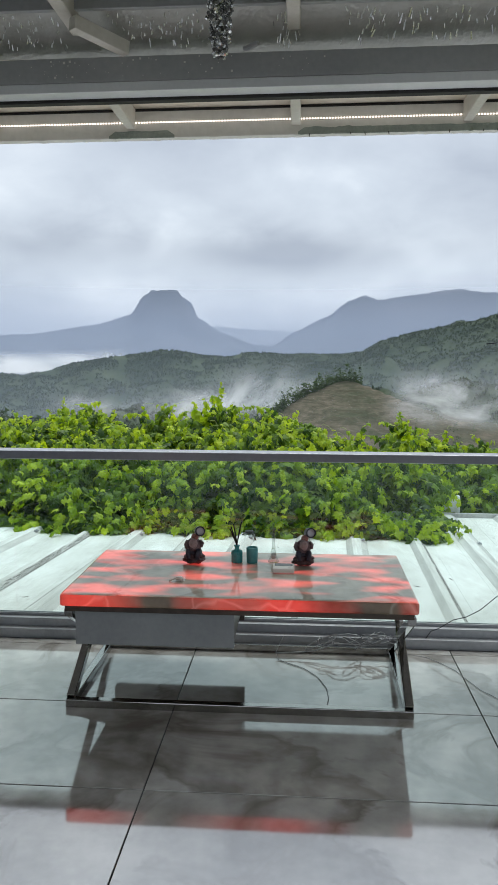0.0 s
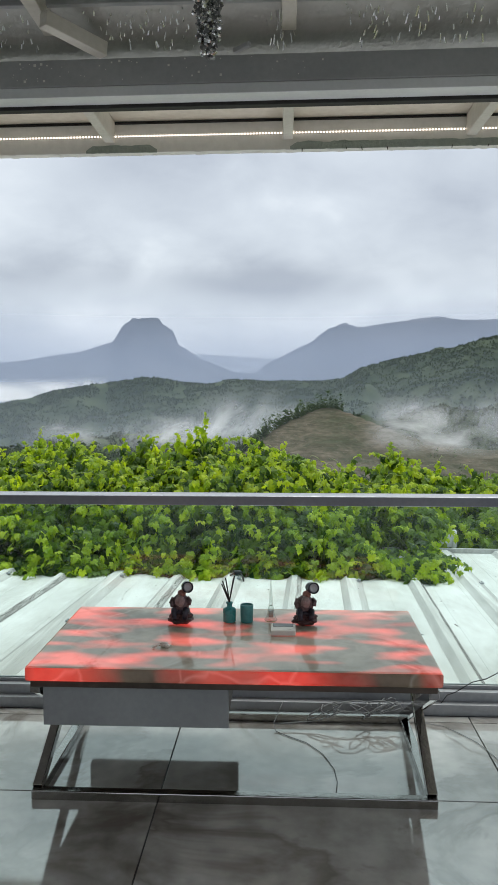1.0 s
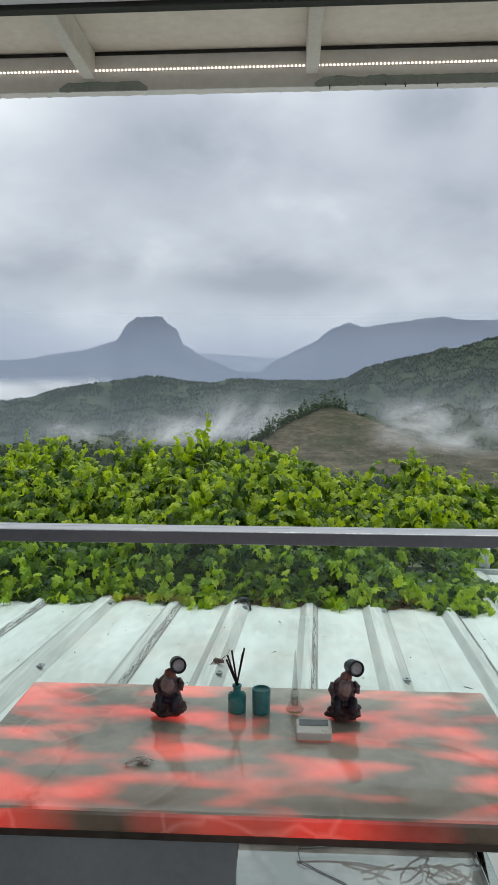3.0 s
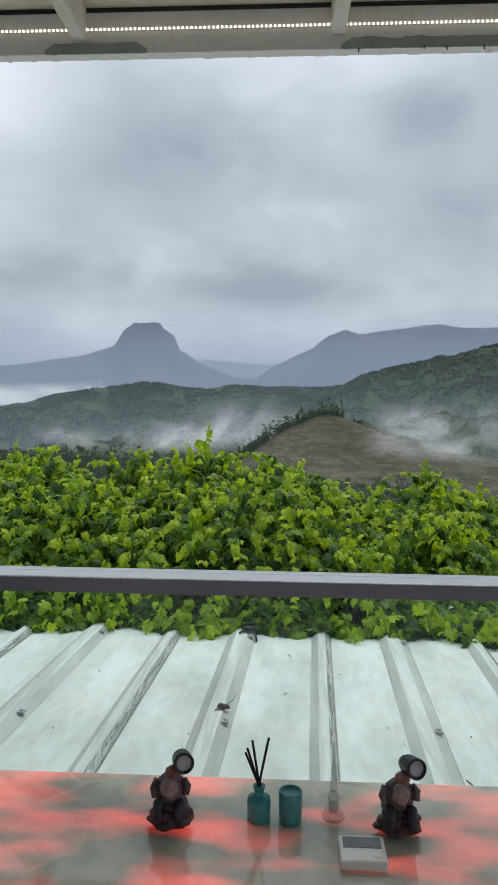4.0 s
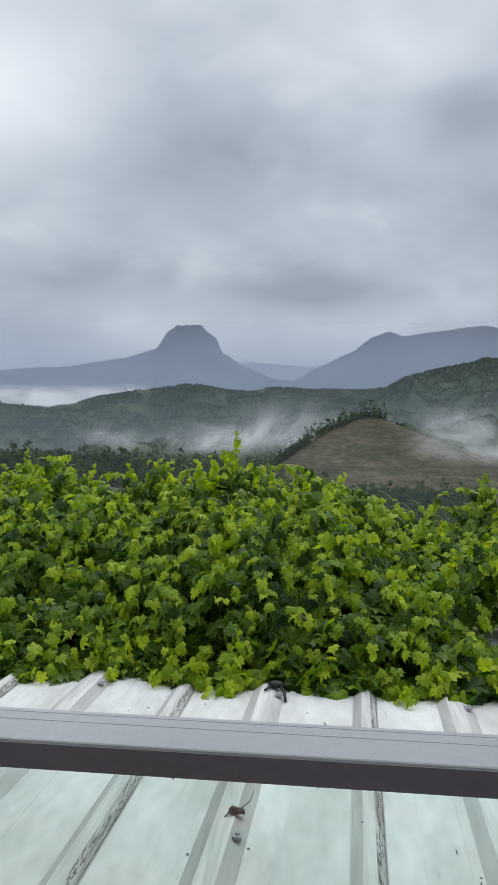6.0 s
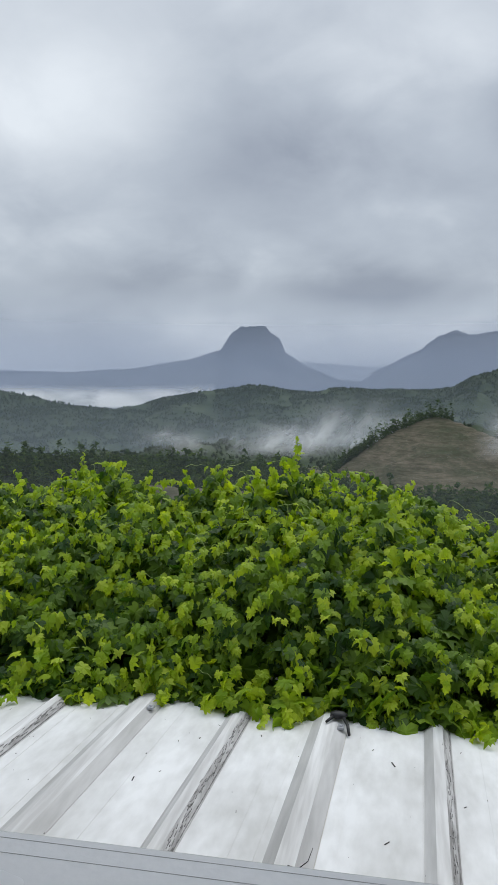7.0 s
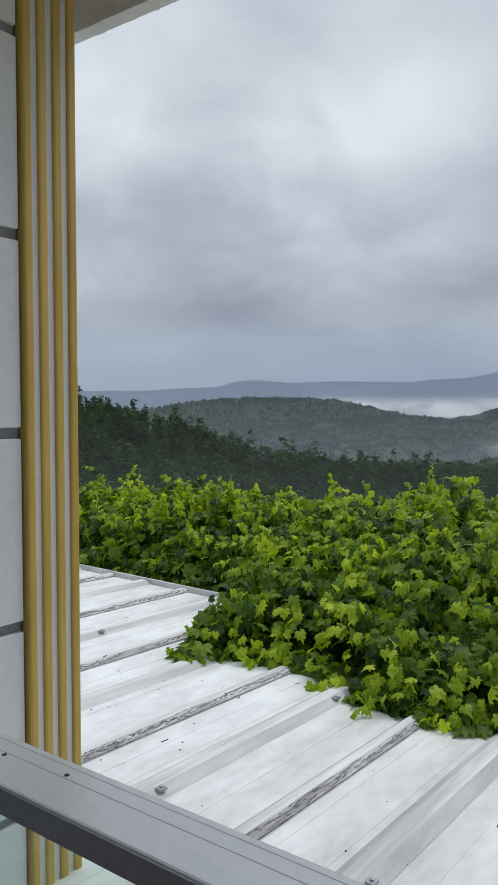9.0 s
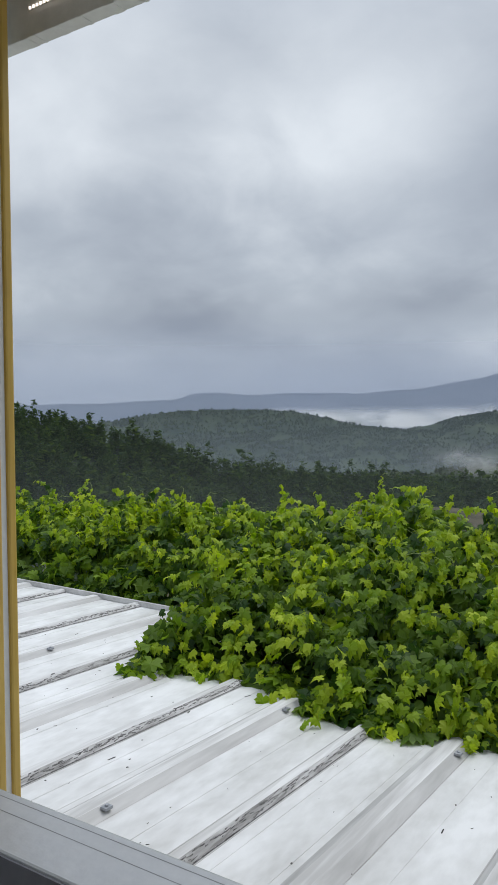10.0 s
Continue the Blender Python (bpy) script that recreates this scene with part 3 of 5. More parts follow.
# small white boxes stand in for light spots on the beam
rng = random.Random(44)
bm = nb()
for k in range(54):
    x = rng.choice((-1.2, -1.15, -0.85, -0.42, -0.16, -0.1)) + rng.gauss(0, 0.09)
    z, s = rng.uniform(2.675, 2.755), 0.0014 + 0.0042 * rng.random() ** 3
    box(bm, x - s, x + s, 4.1985, 4.1999, z - s, z + s)
part("paint_fleck", bm, FASCIA, beam, "small white flecks put in for light spots", kind="stuff")

# added mirror facets, tilted to stand in for glints on the foil
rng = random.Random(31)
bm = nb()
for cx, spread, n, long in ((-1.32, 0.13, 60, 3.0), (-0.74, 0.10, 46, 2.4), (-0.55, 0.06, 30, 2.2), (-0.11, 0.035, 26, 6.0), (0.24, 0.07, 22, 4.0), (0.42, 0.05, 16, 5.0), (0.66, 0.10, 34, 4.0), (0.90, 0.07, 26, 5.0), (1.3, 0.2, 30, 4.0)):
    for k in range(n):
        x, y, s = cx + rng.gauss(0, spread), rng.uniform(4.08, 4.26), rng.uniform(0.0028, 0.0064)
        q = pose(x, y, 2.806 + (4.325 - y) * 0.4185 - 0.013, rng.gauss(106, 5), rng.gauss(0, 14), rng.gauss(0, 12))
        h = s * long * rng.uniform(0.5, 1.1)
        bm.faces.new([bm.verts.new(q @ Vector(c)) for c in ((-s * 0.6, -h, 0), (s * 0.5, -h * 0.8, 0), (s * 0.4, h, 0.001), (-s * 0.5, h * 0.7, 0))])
tagged(new("foil_crease", finish(bm, "foil_crease", PALEFOIL)), "small mirror facets added as glints on the silver foil", "foil", kind="stuff")
single("brace", bar(nb(), (-1.03, 3.97, 2.815), (-0.845, 4.194, 2.787), 0.05, 0.06, 0.004), STEEL, "pale steel brace between rafter and beam", "brace", kind="structure")

# rafters, inside and under the eaves
for k in range(-1, 4):
    x = -0.075 + 0.992 * k
    if X0 < x < X1:
        single("rafter", box(nb(), x - 0.03, x + 0.03, 2.2, 4.195, 2.85, 2.95, 0.006), STEEL, "pale steel roof rafter under the ceiling", "rafter", "rafters", "structure")
        single("rafter", box(nb(), x - 0.028, x + 0.028, 4.40, 5.236 - 0.018 * x, 2.745, 2.862, 0.006), STEEL, "pale steel rafter under the eaves", "rafter", "rafters", "structure")
single("purlin_front", box(nb(), X0, X1, 4.03, 4.056, 2.895, 2.9595, 0.003), BEAMPAINT, "dark steel angle along the ceiling's edge", "purlin", kind="structure")
single("purlin", box(nb(), X0, X1, 3.60, 3.64, 2.90, 2.955, 0.004), BEAMPAINT, "dark steel purlin under the ceiling", "purlin", kind="structure")

# fascia with its light strip and filler patches
fascia = thing("fascia", (0, 5.27, 2.695), "white eaves board with ragged lower edge and grey-green filler patches", "fascia", kind="structure")
fascia.rotation_euler.z = EAVES_TURN
part("board", box(nb(), X0 - 0.2, X1, 5.242, 5.30, 2.695, 2.862, 0.003), FASCIA, fascia)
part("joint", box(nb(), X0, X1, 5.2372, 5.2416, 2.848, 2.8625), BLACK, fascia, "dark open joint under the soffit")


def filler(x0, x1, name):
    """A smear of filler with an uneven outline, 3 mm thick."""
    bm = nb()
    n = max(8, int((x1 - x0) / 0.02))
    rows = []
    for k in range(n + 1):
        x = x0 + (x1 - x0) * k / n
        end = min(1.0, min(k, n - k) / 2.5 + 0.25)
        lo = 2.6935 - 0.004 * noise.noise((x * 40, 3, 0))
        hi = 2.70 + end * (0.034 + 0.009 * noise.noise((x * 11, 1, 0)) + 0.004 * noise.noise((x * 60, 9, 0)))
        rows.append([bm.verts.new((x, y, z)) for y, z in ((5.2415, lo), (5.2375, lo), (5.2375, hi), (5.2415, hi))])
    for a, b in zip(rows, rows[1:]):
        for i in range(3):
            bm.faces.new((a[i], b[i], b[i + 1], a[i + 1]))
    return part(name, bm, PATCH, fascia, "grey-green filler")


filler(-1.205, -0.804, "filler_patch")
filler(-0.063, 1.9, "filler_patch")
bm = nb()
rng = random.Random(6)
x = X0
while x < X1 - 0.05:
    w = rng.uniform(0.004, 0.05)
    box(bm, x, x + w, 5.243, 5.299, 2.6944 - abs(rng.gauss(0, 0.0009)), 2.6949)
    x += w + rng.uniform(0.0, 0.12)
part("ragged_edge", bm, FASCIA, fascia, "ragged drips along the lower edge", kind="stuff")
rng = random.Random(5)
for k in range(14):
    x = rng.uniform(-0.05, 1.8)
    part("hanging_flake", tube(nb(), [(x, 5.24, 2.70), (x + rng.uniform(-.004, .004), 5.238, 2.69 - rng.uniform(0, .012))], 0.004, 5, 0.5), GRIME, fascia)
strip = thing("led_strip", (0, 5.24, 2.778), "row of small lit warm-white diodes along the eaves", "light strip")
strip.rotation_euler.z = EAVES_TURN
part("strip_tape", box(nb(), X0 + 0.05, X1 - 0.1, 5.2385, 5.2418, 2.778, 2.788), STEEL, strip)
bm = nb()
x = X0 + 0.06
while x < X1 - 0.12:
    box(bm, x, x + 0.0075, 5.234, 5.2384, 2.779, 2.787)
    x += 0.0168
part("diode_tape", bm, LED, strip, "lit diodes", kind="stuff")

# glass balustrade
rail = thing("glass_balustrade", (0, 4.2, 0), "glass balustrade with a grey aluminium handrail and floor track", "railing")
bm = box(nb(), X0, X1, 4.147, 4.253, 0.885, 0.926, 0.004)
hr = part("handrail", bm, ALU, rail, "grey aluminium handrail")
# shade of the rail's inner side is put into a darker strip
part("rail_face", box(nb(), X0, X1, 4.1435, 4.1465, 0.887, 0.9235), RAILFACE, hr, "thin strip painted dark for the shaded inner rail face")
for x in (-1.36, -1.235):
    part("rail_screw", lathe(nb(), [(0.004, 0), (0.004, 0.0012), (0.001, 0.0015)], (x, 4.20 + 0.02 * math.sin(9 * x), 0.9255), 8), GRIME, hr)
for y in (4.212, 4.238):
    part("rail_groove", box(nb(), X0, X1, y, y + 0.0009, 0.9245, 0.9263), BEAMPAINT, hr)
for a, b in ((X0 + 0.01, -1.45), (-1.445, 1.15), (1.155, X1 - 0.01)):
    pane = part("pane", box(nb(), a, b, 4.195, 4.205, 0.09, 0.888), PANE, rail, "green-tinted glass pane")
    pane.visible_shadow = False
# white specks; the cluster at the left end imitates lights reflected in the pane
rng = random.Random(45)
bm = nb()
for k in range(34):
    x, z, s = (rng.gauss(-1.5, 0.08), rng.uniform(0.70, 0.875), rng.uniform(0.0012, 0.0024)) if k < 18 else (rng.uniform(-1.2, 1.1), rng.uniform(0.5, 0.87), rng.uniform(0.001, 0.002))
    box(bm, x - s, x + s, 4.1938, 4.1949, z - s, z + s)
part("glass_spot", bm, FASCIA, rail, "white specks on the glass, those at left standing for reflected lights", kind="stuff")
for y0, y1, z in ((4.11, 4.15, 0.045), (4.152, 4.185, 0.085), (4.187, 4.194, 0.10), (4.206, 4.213, 0.10), (4.215, 4.25, 0.085), (4.252, 4.30, 0.05)):
    part("track_rail", box(nb(), X0, X1, y0, y1, -0.004, z, 0.002), TRACK, rail, "grey aluminium track")
part("sill", box(nb(), X0, X1, 4.30, 4.37, -0.19, 0.02, 0.004), TRACK, rail)

# ---- lower roof of white sheet with trapezoid ribs ----
RX0, RX1, RY0, RY1, RZ = -9.5, 5.6, 4.375, 8.45, -0.18
roof = thing("lower_roof", (0, 6.4, RZ), "white profiled metal roof, weathered, with dirty ribs", "roof", kind="structure")
roof.rotation_euler = (-0.034, 0, -0.040)
PITCH, RIB0 = 0.4875, -0.028
part("roof_deck", box(nb(), RX0, RX1, RY0, RY1, RZ - 0.06, RZ - 0.004), STEEL, roof)
ribs = [RIB0 + PITCH * k for k in range(-19, 12) if RX0 < RIB0 + PITCH * k < RX1 - 0.3]
rng = random.Random(8)
for k, x in enumerate(ribs):
    part("roof_sheet", box(nb(), x + 0.058, x + PITCH - 0.068, RY0, RY1 - 0.004, RZ - 0.0035, RZ, 0.001), ROOF, roof)
    for dx in (0.12 + 0.06 * (k % 3), 0.30 + 0.03 * (k % 2))[: 1 + k % 2]:
        part("crease", box(nb(), x + dx, x + dx + 0.004, RY0, RY1 - 0.006, RZ - 0.001, RZ + 0.0015), ROOF, roof)
for k, x in enumerate(ribs):
    bm = nb()
    lap = round((x - RIB0) / PITCH) % 2 == 0
    prof = [(-0.066, 0), (-0.026, 0.032), (0.020, 0.032), (0.056, 0)] if lap else [(-0.122, 0), (-0.070, 0.030), (0.000, 0.030), (0.056, 0)]
    rows = []
    for y in (RY0, RY1):
        rows.append([bm.verts.new((x + dx, y, RZ - 0.001 + dz)) for dx, dz in prof])
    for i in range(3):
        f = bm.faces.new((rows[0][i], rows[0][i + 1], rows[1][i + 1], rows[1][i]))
        # flanks take the darker grey, which carries their shade
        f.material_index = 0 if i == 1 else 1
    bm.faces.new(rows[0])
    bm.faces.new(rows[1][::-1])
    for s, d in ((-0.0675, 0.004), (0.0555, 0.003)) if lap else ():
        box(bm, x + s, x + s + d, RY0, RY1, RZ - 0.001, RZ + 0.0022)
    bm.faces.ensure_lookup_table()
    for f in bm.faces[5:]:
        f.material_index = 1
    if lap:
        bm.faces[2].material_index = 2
    rib = part("roof_rib", bm, [RIBTOP, RIBFLANK, LAPFLANK], roof, "dirty trapezoid rib with shade painted into its flanks")
    if lap:
        # ragged sealant and dirt along the lap joint
        bm = nb()
        y = RY0 + 0.02
        while y < RY1 - 0.05:
            ln, wd = rng.uniform(0.006, 0.045), rng.uniform(0.0003, 0.0012)
            x2 = x + 0.034 + 0.006 * noise.noise((x, y * 2, 3)) + rng.gauss(0, 0.0055)
            if noise.noise((x * 3, y * 1.5, 8)) > -0.42 + 0.35 * noise.noise((x, y * 9, 1)):
                zz = RZ + 0.033 - (x2 - x - 0.020) * 0.89
                box(bm, -wd, wd, -ln / 2, ln / 2, -0.006, 0.002, 0, pose(x2, y, zz, 0, 0, rng.gauss(0, 4)))
            y += ln * rng.uniform(0.2, 0.8)
        box(bm, x + 0.0505, x + 0.0525, RY0, RY1 - 0.01, RZ + 0.001, RZ + 0.0075)
        part("lap_dirt", bm, LAPDIRT, rib, "black dirt along the lap", kind="stuff")
    else:
        for y in (5.66, 7.03):
            bm = nb()
            box(bm, x + 0.012, x + 0.044, y - 0.02, y + 0.02, RZ + 0.0205, RZ + 0.033, 0.001)
            lathe(bm, [(0.008, 0), (0.008, 0.006), (0.004, 0.008)], (x + 0.028, y, RZ + 0.033), 8)
            part("roof_screw", bm, TRACK, rib, "grey washer and screw")
part("edge_flashing", box(nb(), RX0, RX1, RY1 + 0.002, RY1 + 0.03, RZ - 0.10, RZ + 0.045, 0.003), RIBFLANK, roof, "grey edge flashing")
bm = nb()
for k in range(340):
    x, y, s = rng.uniform(-5, 2.2), rng.uniform(4.5, 7.6), 0.0008 + 0.0034 * rng.random() ** 3
    ln = s * rng.choice((1.0, 1.5, 4.0, 7.0))
    box(bm, -s, s, -ln, ln, 0, 0.0015, 0, pose(x, y, RZ + 0.0005, 0, 0, rng.gauss(0, 25)))
part("speckling", bm, GRIME, roof, "scattered dirt specks", kind="stuff")
single("wall_lower", box(nb(), RX0 + 0.5, RX1 - 0.5, 7.7, 7.9, -7.0, RZ - 0.135), WALLPAINT, "plain white wall below the lower roof", "wall", kind="structure")
single("wall_lower_side", box(nb(), RX0 + 0.5, RX0 + 0.7, 4.3, 7.69, -7.0, RZ - 0.135), WALLPAINT, "plain white wall below the lower roof", "wall", kind="structure")


# ---- ground, hills and mountains ----
def gauss(a, c, w):
    return math.exp(-((a - c) / w) ** 2)


def step(a, c, w):
    return 1 / (1 + math.exp(-(a - c) / w))


def place(az, r, z):
    return (r * math.sin(radians(az)), r * math.cos(radians(az)), z)


EYE = 1.42


def valley(r):
    """Height of the valley floor, falling away from the house."""
    return -6.0 - 64.0 * (1 - math.exp(-max(0.0, r - 14) / 260.0))


class Hill:
    """A ridge across the view: its skyline is given as an angle above eye level, its flanks fall to the valley."""

    def __init__(self, dist, front, back, a0, a1, skyline, rough, grain, seed, terrace=0.0):
        self.dist, self.front, self.back, self.a0, self.a1 = dist, front, back, a0, a1
        self.skyline, self.rough, self.grain, self.seed, self.terrace = skyline, rough, grain, seed, terrace

    def point(self, az, s):
        r = self.dist + s * (self.front if s < 0 else self.back)
        top = EYE + self.dist * math.tan(radians(self.skyline(az)))
        low = valley(r) - 4
        k = (1 - abs(s)) ** 1.25 if s < 0 else 1 - s
        end = min(1.0, (az - self.a0) / 3.0, (self.a1 - az) / 3.0)
        p = place(az, r, 0)
        n = noise.fractal(Vector((p[0] / self.grain, p[1] / self.grain, self.seed)), 0.9, 2.0, 5)
        m = 4 * k * (1 - k) if s < 0 else 0
        z = low + (top - low) * max(0.0, end) ** 0.5 * k + n * self.rough * (0.12 + m)
        if self.terrace:
            z += self.terrace * 0.15 * math.sin(6.283 * (z + 1.5 * n) / self.terrace) * (0.4 + 0.6 * k)
        return Vector((p[0], p[1], z))

    def build(self, name, mat, label, category, cols, rows):
        verts, faces = [], []
        ss = [-1 + i / rows for i in range(rows + 1)] + [0.35, 1.0]
        for i in range(cols + 1):
            az = self.a0 + (self.a1 - self.a0) * i / cols
            verts += [self.point(az, s) for s in ss]
        n = len(ss)
        for i in range(cols):
            for j in range(n - 1):
                a = i * n + j
                faces.append((a, a + n, a + n + 1, a + 1))
        ob = new(name, raw(name, verts, faces, mat, True))
        return tagged(ob, label, category, kind="structure")


def ramp(a, lo, hi):
    return min(1.0, max(0.0, (a - lo) / (hi - lo)))


def ease(a, lo, hi):
    t = ramp(a, lo, hi)
    return t * t * (3 - 2 * t)


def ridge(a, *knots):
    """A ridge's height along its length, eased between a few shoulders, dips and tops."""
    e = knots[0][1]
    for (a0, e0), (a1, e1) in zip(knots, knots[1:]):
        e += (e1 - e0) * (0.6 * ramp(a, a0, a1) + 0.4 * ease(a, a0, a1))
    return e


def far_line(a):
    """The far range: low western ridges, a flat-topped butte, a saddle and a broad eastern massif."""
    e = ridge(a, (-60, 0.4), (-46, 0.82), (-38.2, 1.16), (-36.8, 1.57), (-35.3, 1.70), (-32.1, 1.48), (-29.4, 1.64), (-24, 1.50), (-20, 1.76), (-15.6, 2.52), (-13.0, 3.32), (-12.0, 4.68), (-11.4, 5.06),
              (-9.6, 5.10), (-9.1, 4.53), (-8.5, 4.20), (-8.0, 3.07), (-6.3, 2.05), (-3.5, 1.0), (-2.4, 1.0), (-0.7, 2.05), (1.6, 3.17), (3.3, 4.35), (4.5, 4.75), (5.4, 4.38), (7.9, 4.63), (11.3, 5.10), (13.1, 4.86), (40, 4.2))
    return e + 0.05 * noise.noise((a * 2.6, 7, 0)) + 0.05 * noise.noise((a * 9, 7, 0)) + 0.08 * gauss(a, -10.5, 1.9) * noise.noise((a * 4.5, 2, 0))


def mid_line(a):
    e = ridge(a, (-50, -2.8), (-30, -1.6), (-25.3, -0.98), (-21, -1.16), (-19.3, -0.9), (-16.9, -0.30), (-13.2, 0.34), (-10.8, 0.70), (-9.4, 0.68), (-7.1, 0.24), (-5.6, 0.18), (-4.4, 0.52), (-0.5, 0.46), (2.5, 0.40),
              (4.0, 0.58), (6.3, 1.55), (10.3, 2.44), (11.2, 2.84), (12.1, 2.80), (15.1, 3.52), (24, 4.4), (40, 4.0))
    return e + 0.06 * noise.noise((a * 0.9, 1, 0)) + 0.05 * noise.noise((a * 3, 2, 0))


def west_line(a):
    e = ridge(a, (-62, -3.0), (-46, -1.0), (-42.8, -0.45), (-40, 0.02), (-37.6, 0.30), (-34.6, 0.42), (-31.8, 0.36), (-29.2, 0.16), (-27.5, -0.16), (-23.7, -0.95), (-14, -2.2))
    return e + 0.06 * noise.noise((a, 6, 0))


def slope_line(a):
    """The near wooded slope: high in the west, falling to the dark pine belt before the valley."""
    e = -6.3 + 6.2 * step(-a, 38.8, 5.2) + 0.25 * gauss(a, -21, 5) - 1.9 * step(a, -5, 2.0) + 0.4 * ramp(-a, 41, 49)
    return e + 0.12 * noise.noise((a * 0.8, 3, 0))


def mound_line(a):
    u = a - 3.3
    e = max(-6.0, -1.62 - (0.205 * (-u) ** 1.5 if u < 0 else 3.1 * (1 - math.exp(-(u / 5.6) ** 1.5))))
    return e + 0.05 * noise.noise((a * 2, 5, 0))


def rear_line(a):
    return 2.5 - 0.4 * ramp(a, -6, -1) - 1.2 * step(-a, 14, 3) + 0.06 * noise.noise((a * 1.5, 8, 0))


bm_v, bm_f = [], []
NA, radii = 96, [9.6, 14, 22, 34, 52, 80, 120, 180, 270, 400, 600, 900, 1400, 2200, 3400, 4700]
for r in radii:
    for i in range(NA):
        p = place(360 * i / NA, r, valley(r))
        bm_v.append((p[0], p[1], p[2]))
for j in range(len(radii) - 1):
    for i in range(NA):
        a, b = j * NA + i, j * NA + (i + 1) % NA
        bm_f.append((a, b, b + NA, a + NA))
bm_v.append((0, 0, valley(9)))
for i in range(NA):
    bm_f.append((len(bm_v) - 1, (i + 1) % NA, i))
tagged(new("ground", raw("ground", bm_v, bm_f, EARTH, True)), "meadow and earth falling away to the valley", "ground", kind="structure")

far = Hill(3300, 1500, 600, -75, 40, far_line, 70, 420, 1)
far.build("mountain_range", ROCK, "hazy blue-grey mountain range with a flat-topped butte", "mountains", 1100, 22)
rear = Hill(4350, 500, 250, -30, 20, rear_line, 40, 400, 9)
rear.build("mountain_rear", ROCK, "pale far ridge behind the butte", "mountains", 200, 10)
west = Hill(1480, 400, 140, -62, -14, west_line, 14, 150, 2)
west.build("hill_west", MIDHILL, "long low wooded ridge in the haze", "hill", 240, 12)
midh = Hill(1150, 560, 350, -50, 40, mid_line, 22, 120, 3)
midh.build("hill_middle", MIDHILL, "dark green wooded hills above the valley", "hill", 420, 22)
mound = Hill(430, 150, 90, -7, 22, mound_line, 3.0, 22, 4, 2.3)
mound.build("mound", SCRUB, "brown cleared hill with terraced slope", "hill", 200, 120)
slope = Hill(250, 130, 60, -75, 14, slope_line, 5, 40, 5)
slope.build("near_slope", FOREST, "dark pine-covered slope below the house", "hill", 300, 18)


def forest(name, hill, count, size, label, seed, a0, a1, s0=-1.0, s1=0.05, keep=None, sides=5, tiers=2, wide=(0.20, 0.34), blunt=0.0, mat=None):
    """Many small ragged conifers on a hill, joined."""
    rg = np.random.RandomState(seed)
    verts, faces = [], []
    done = 0
    while done < count:
        az, s = rg.uniform(a0, a1), s0 + (s1 - s0) * rg.uniform() ** 0.7
        done += 1
        if keep and not keep(az, s):
            continue
        p = hill.point(az, s)
        h = size * rg.uniform(0.4, 1.3)
        w = h * rg.uniform(wide[0], wide[1])
        ph, full = rg.uniform(0, 6.28), rg.uniform() < blunt
        for t in range(tiers):
            if full:
                zb, zt, ww = h * (0.10 + 0.24 * t), h * (0.56 + 0.22 * t), w * (0.9, 1.0, 0.62)[t]
            else:
                zb, zt, ww = h * (0.06 + 0.36 * t), h * (0.62 + 0.40 * t) if t < tiers - 1 else h, w * (1 - 0.38 * t)
            b = len(verts)
            verts.append((p.x + rg.uniform(-.04, .04) * h, p.y, p.z + zt))
            for k in range(sides):
                a, q = ph + 6.283 * k / sides + t, ww * rg.uniform(0.65, 1.25)
                verts.append((p.x + q * math.cos(a), p.y + q * math.sin(a), p.z + zb + h * rg.uniform(-.05, .05)))
            for k in range(sides):
                faces.append((b, b + 1 + k, b + 1 + (k + 1) % sides))
    ob = new(name, raw(name, verts, faces, mat or PINE, False))
    return tagged(ob, label, "forest", kind="stuff")


Hill(120, 40, 22, -30, -8, lambda a: -7.15 + 0.45 * gauss(a, -19, 5), 1.2, 9, 6, 1.1).build("earth_bank", SCRUB, "bare brown earth bank below the vine", "bank", 90, 40)


def tufted(name, hill, count, size, label, seed, a0, a1, s0=-1.0, s1=0.05, keep=None, tufts=30, mat=None):
    """Pines whose crowns are many small needle tufts, joined."""
    rg = np.random.RandomState(seed)
    az, ss = rg.uniform(a0, a1, count), s0 + (s1 - s0) * rg.uniform(size=count) ** 0.7
    foot = [hill.point(a, s) for a, s in zip(az, ss) if not keep or keep(a, s)]
    n = len(foot)
    base = np.array([tuple(p) for p in foot])
    h = size * rg.uniform(0.35, 1.0, n) * np.where(rg.uniform(size=n) < 0.12, 1.45, 1.0)
    w = h * rg.uniform(0.13, 0.25, n)
    u = rg.uniform(0.08, 1.0, (n, tufts))
    girth = w[:, None] * np.clip(1.25 * (1 - u) ** 0.75 + 0.06, 0, 1)
    ang, rad = rg.uniform(0, 6.283, (n, tufts)), np.sqrt(rg.uniform(0.15, 1.0, (n, tufts)))
    c = np.stack([girth * rad * np.cos(ang), girth * rad * np.sin(ang), u * h[:, None]], -1) + base[:, None, :]
    tri = rg.normal(0, 1, (n, tufts, 3, 3)) * np.array([1.0, 1.0, 0.7]) * (0.074 * h)[:, None, None, None]
    verts = (c[:, :, None, :] + tri).reshape(-1, 3)
    faces = np.arange(len(verts)).reshape(-1, 3)
    ob = new(name, raw(name, verts.tolist(), faces.tolist(), mat or PINE, False))
    return tagged(ob, label, "forest", kind="stuff")


def glade(scale, cut, seed):
    return lambda az, s: noise.noise((az * scale, s * 9, seed)) + 0.5 * noise.noise((az * scale * 2.7, s * 24, seed)) < cut


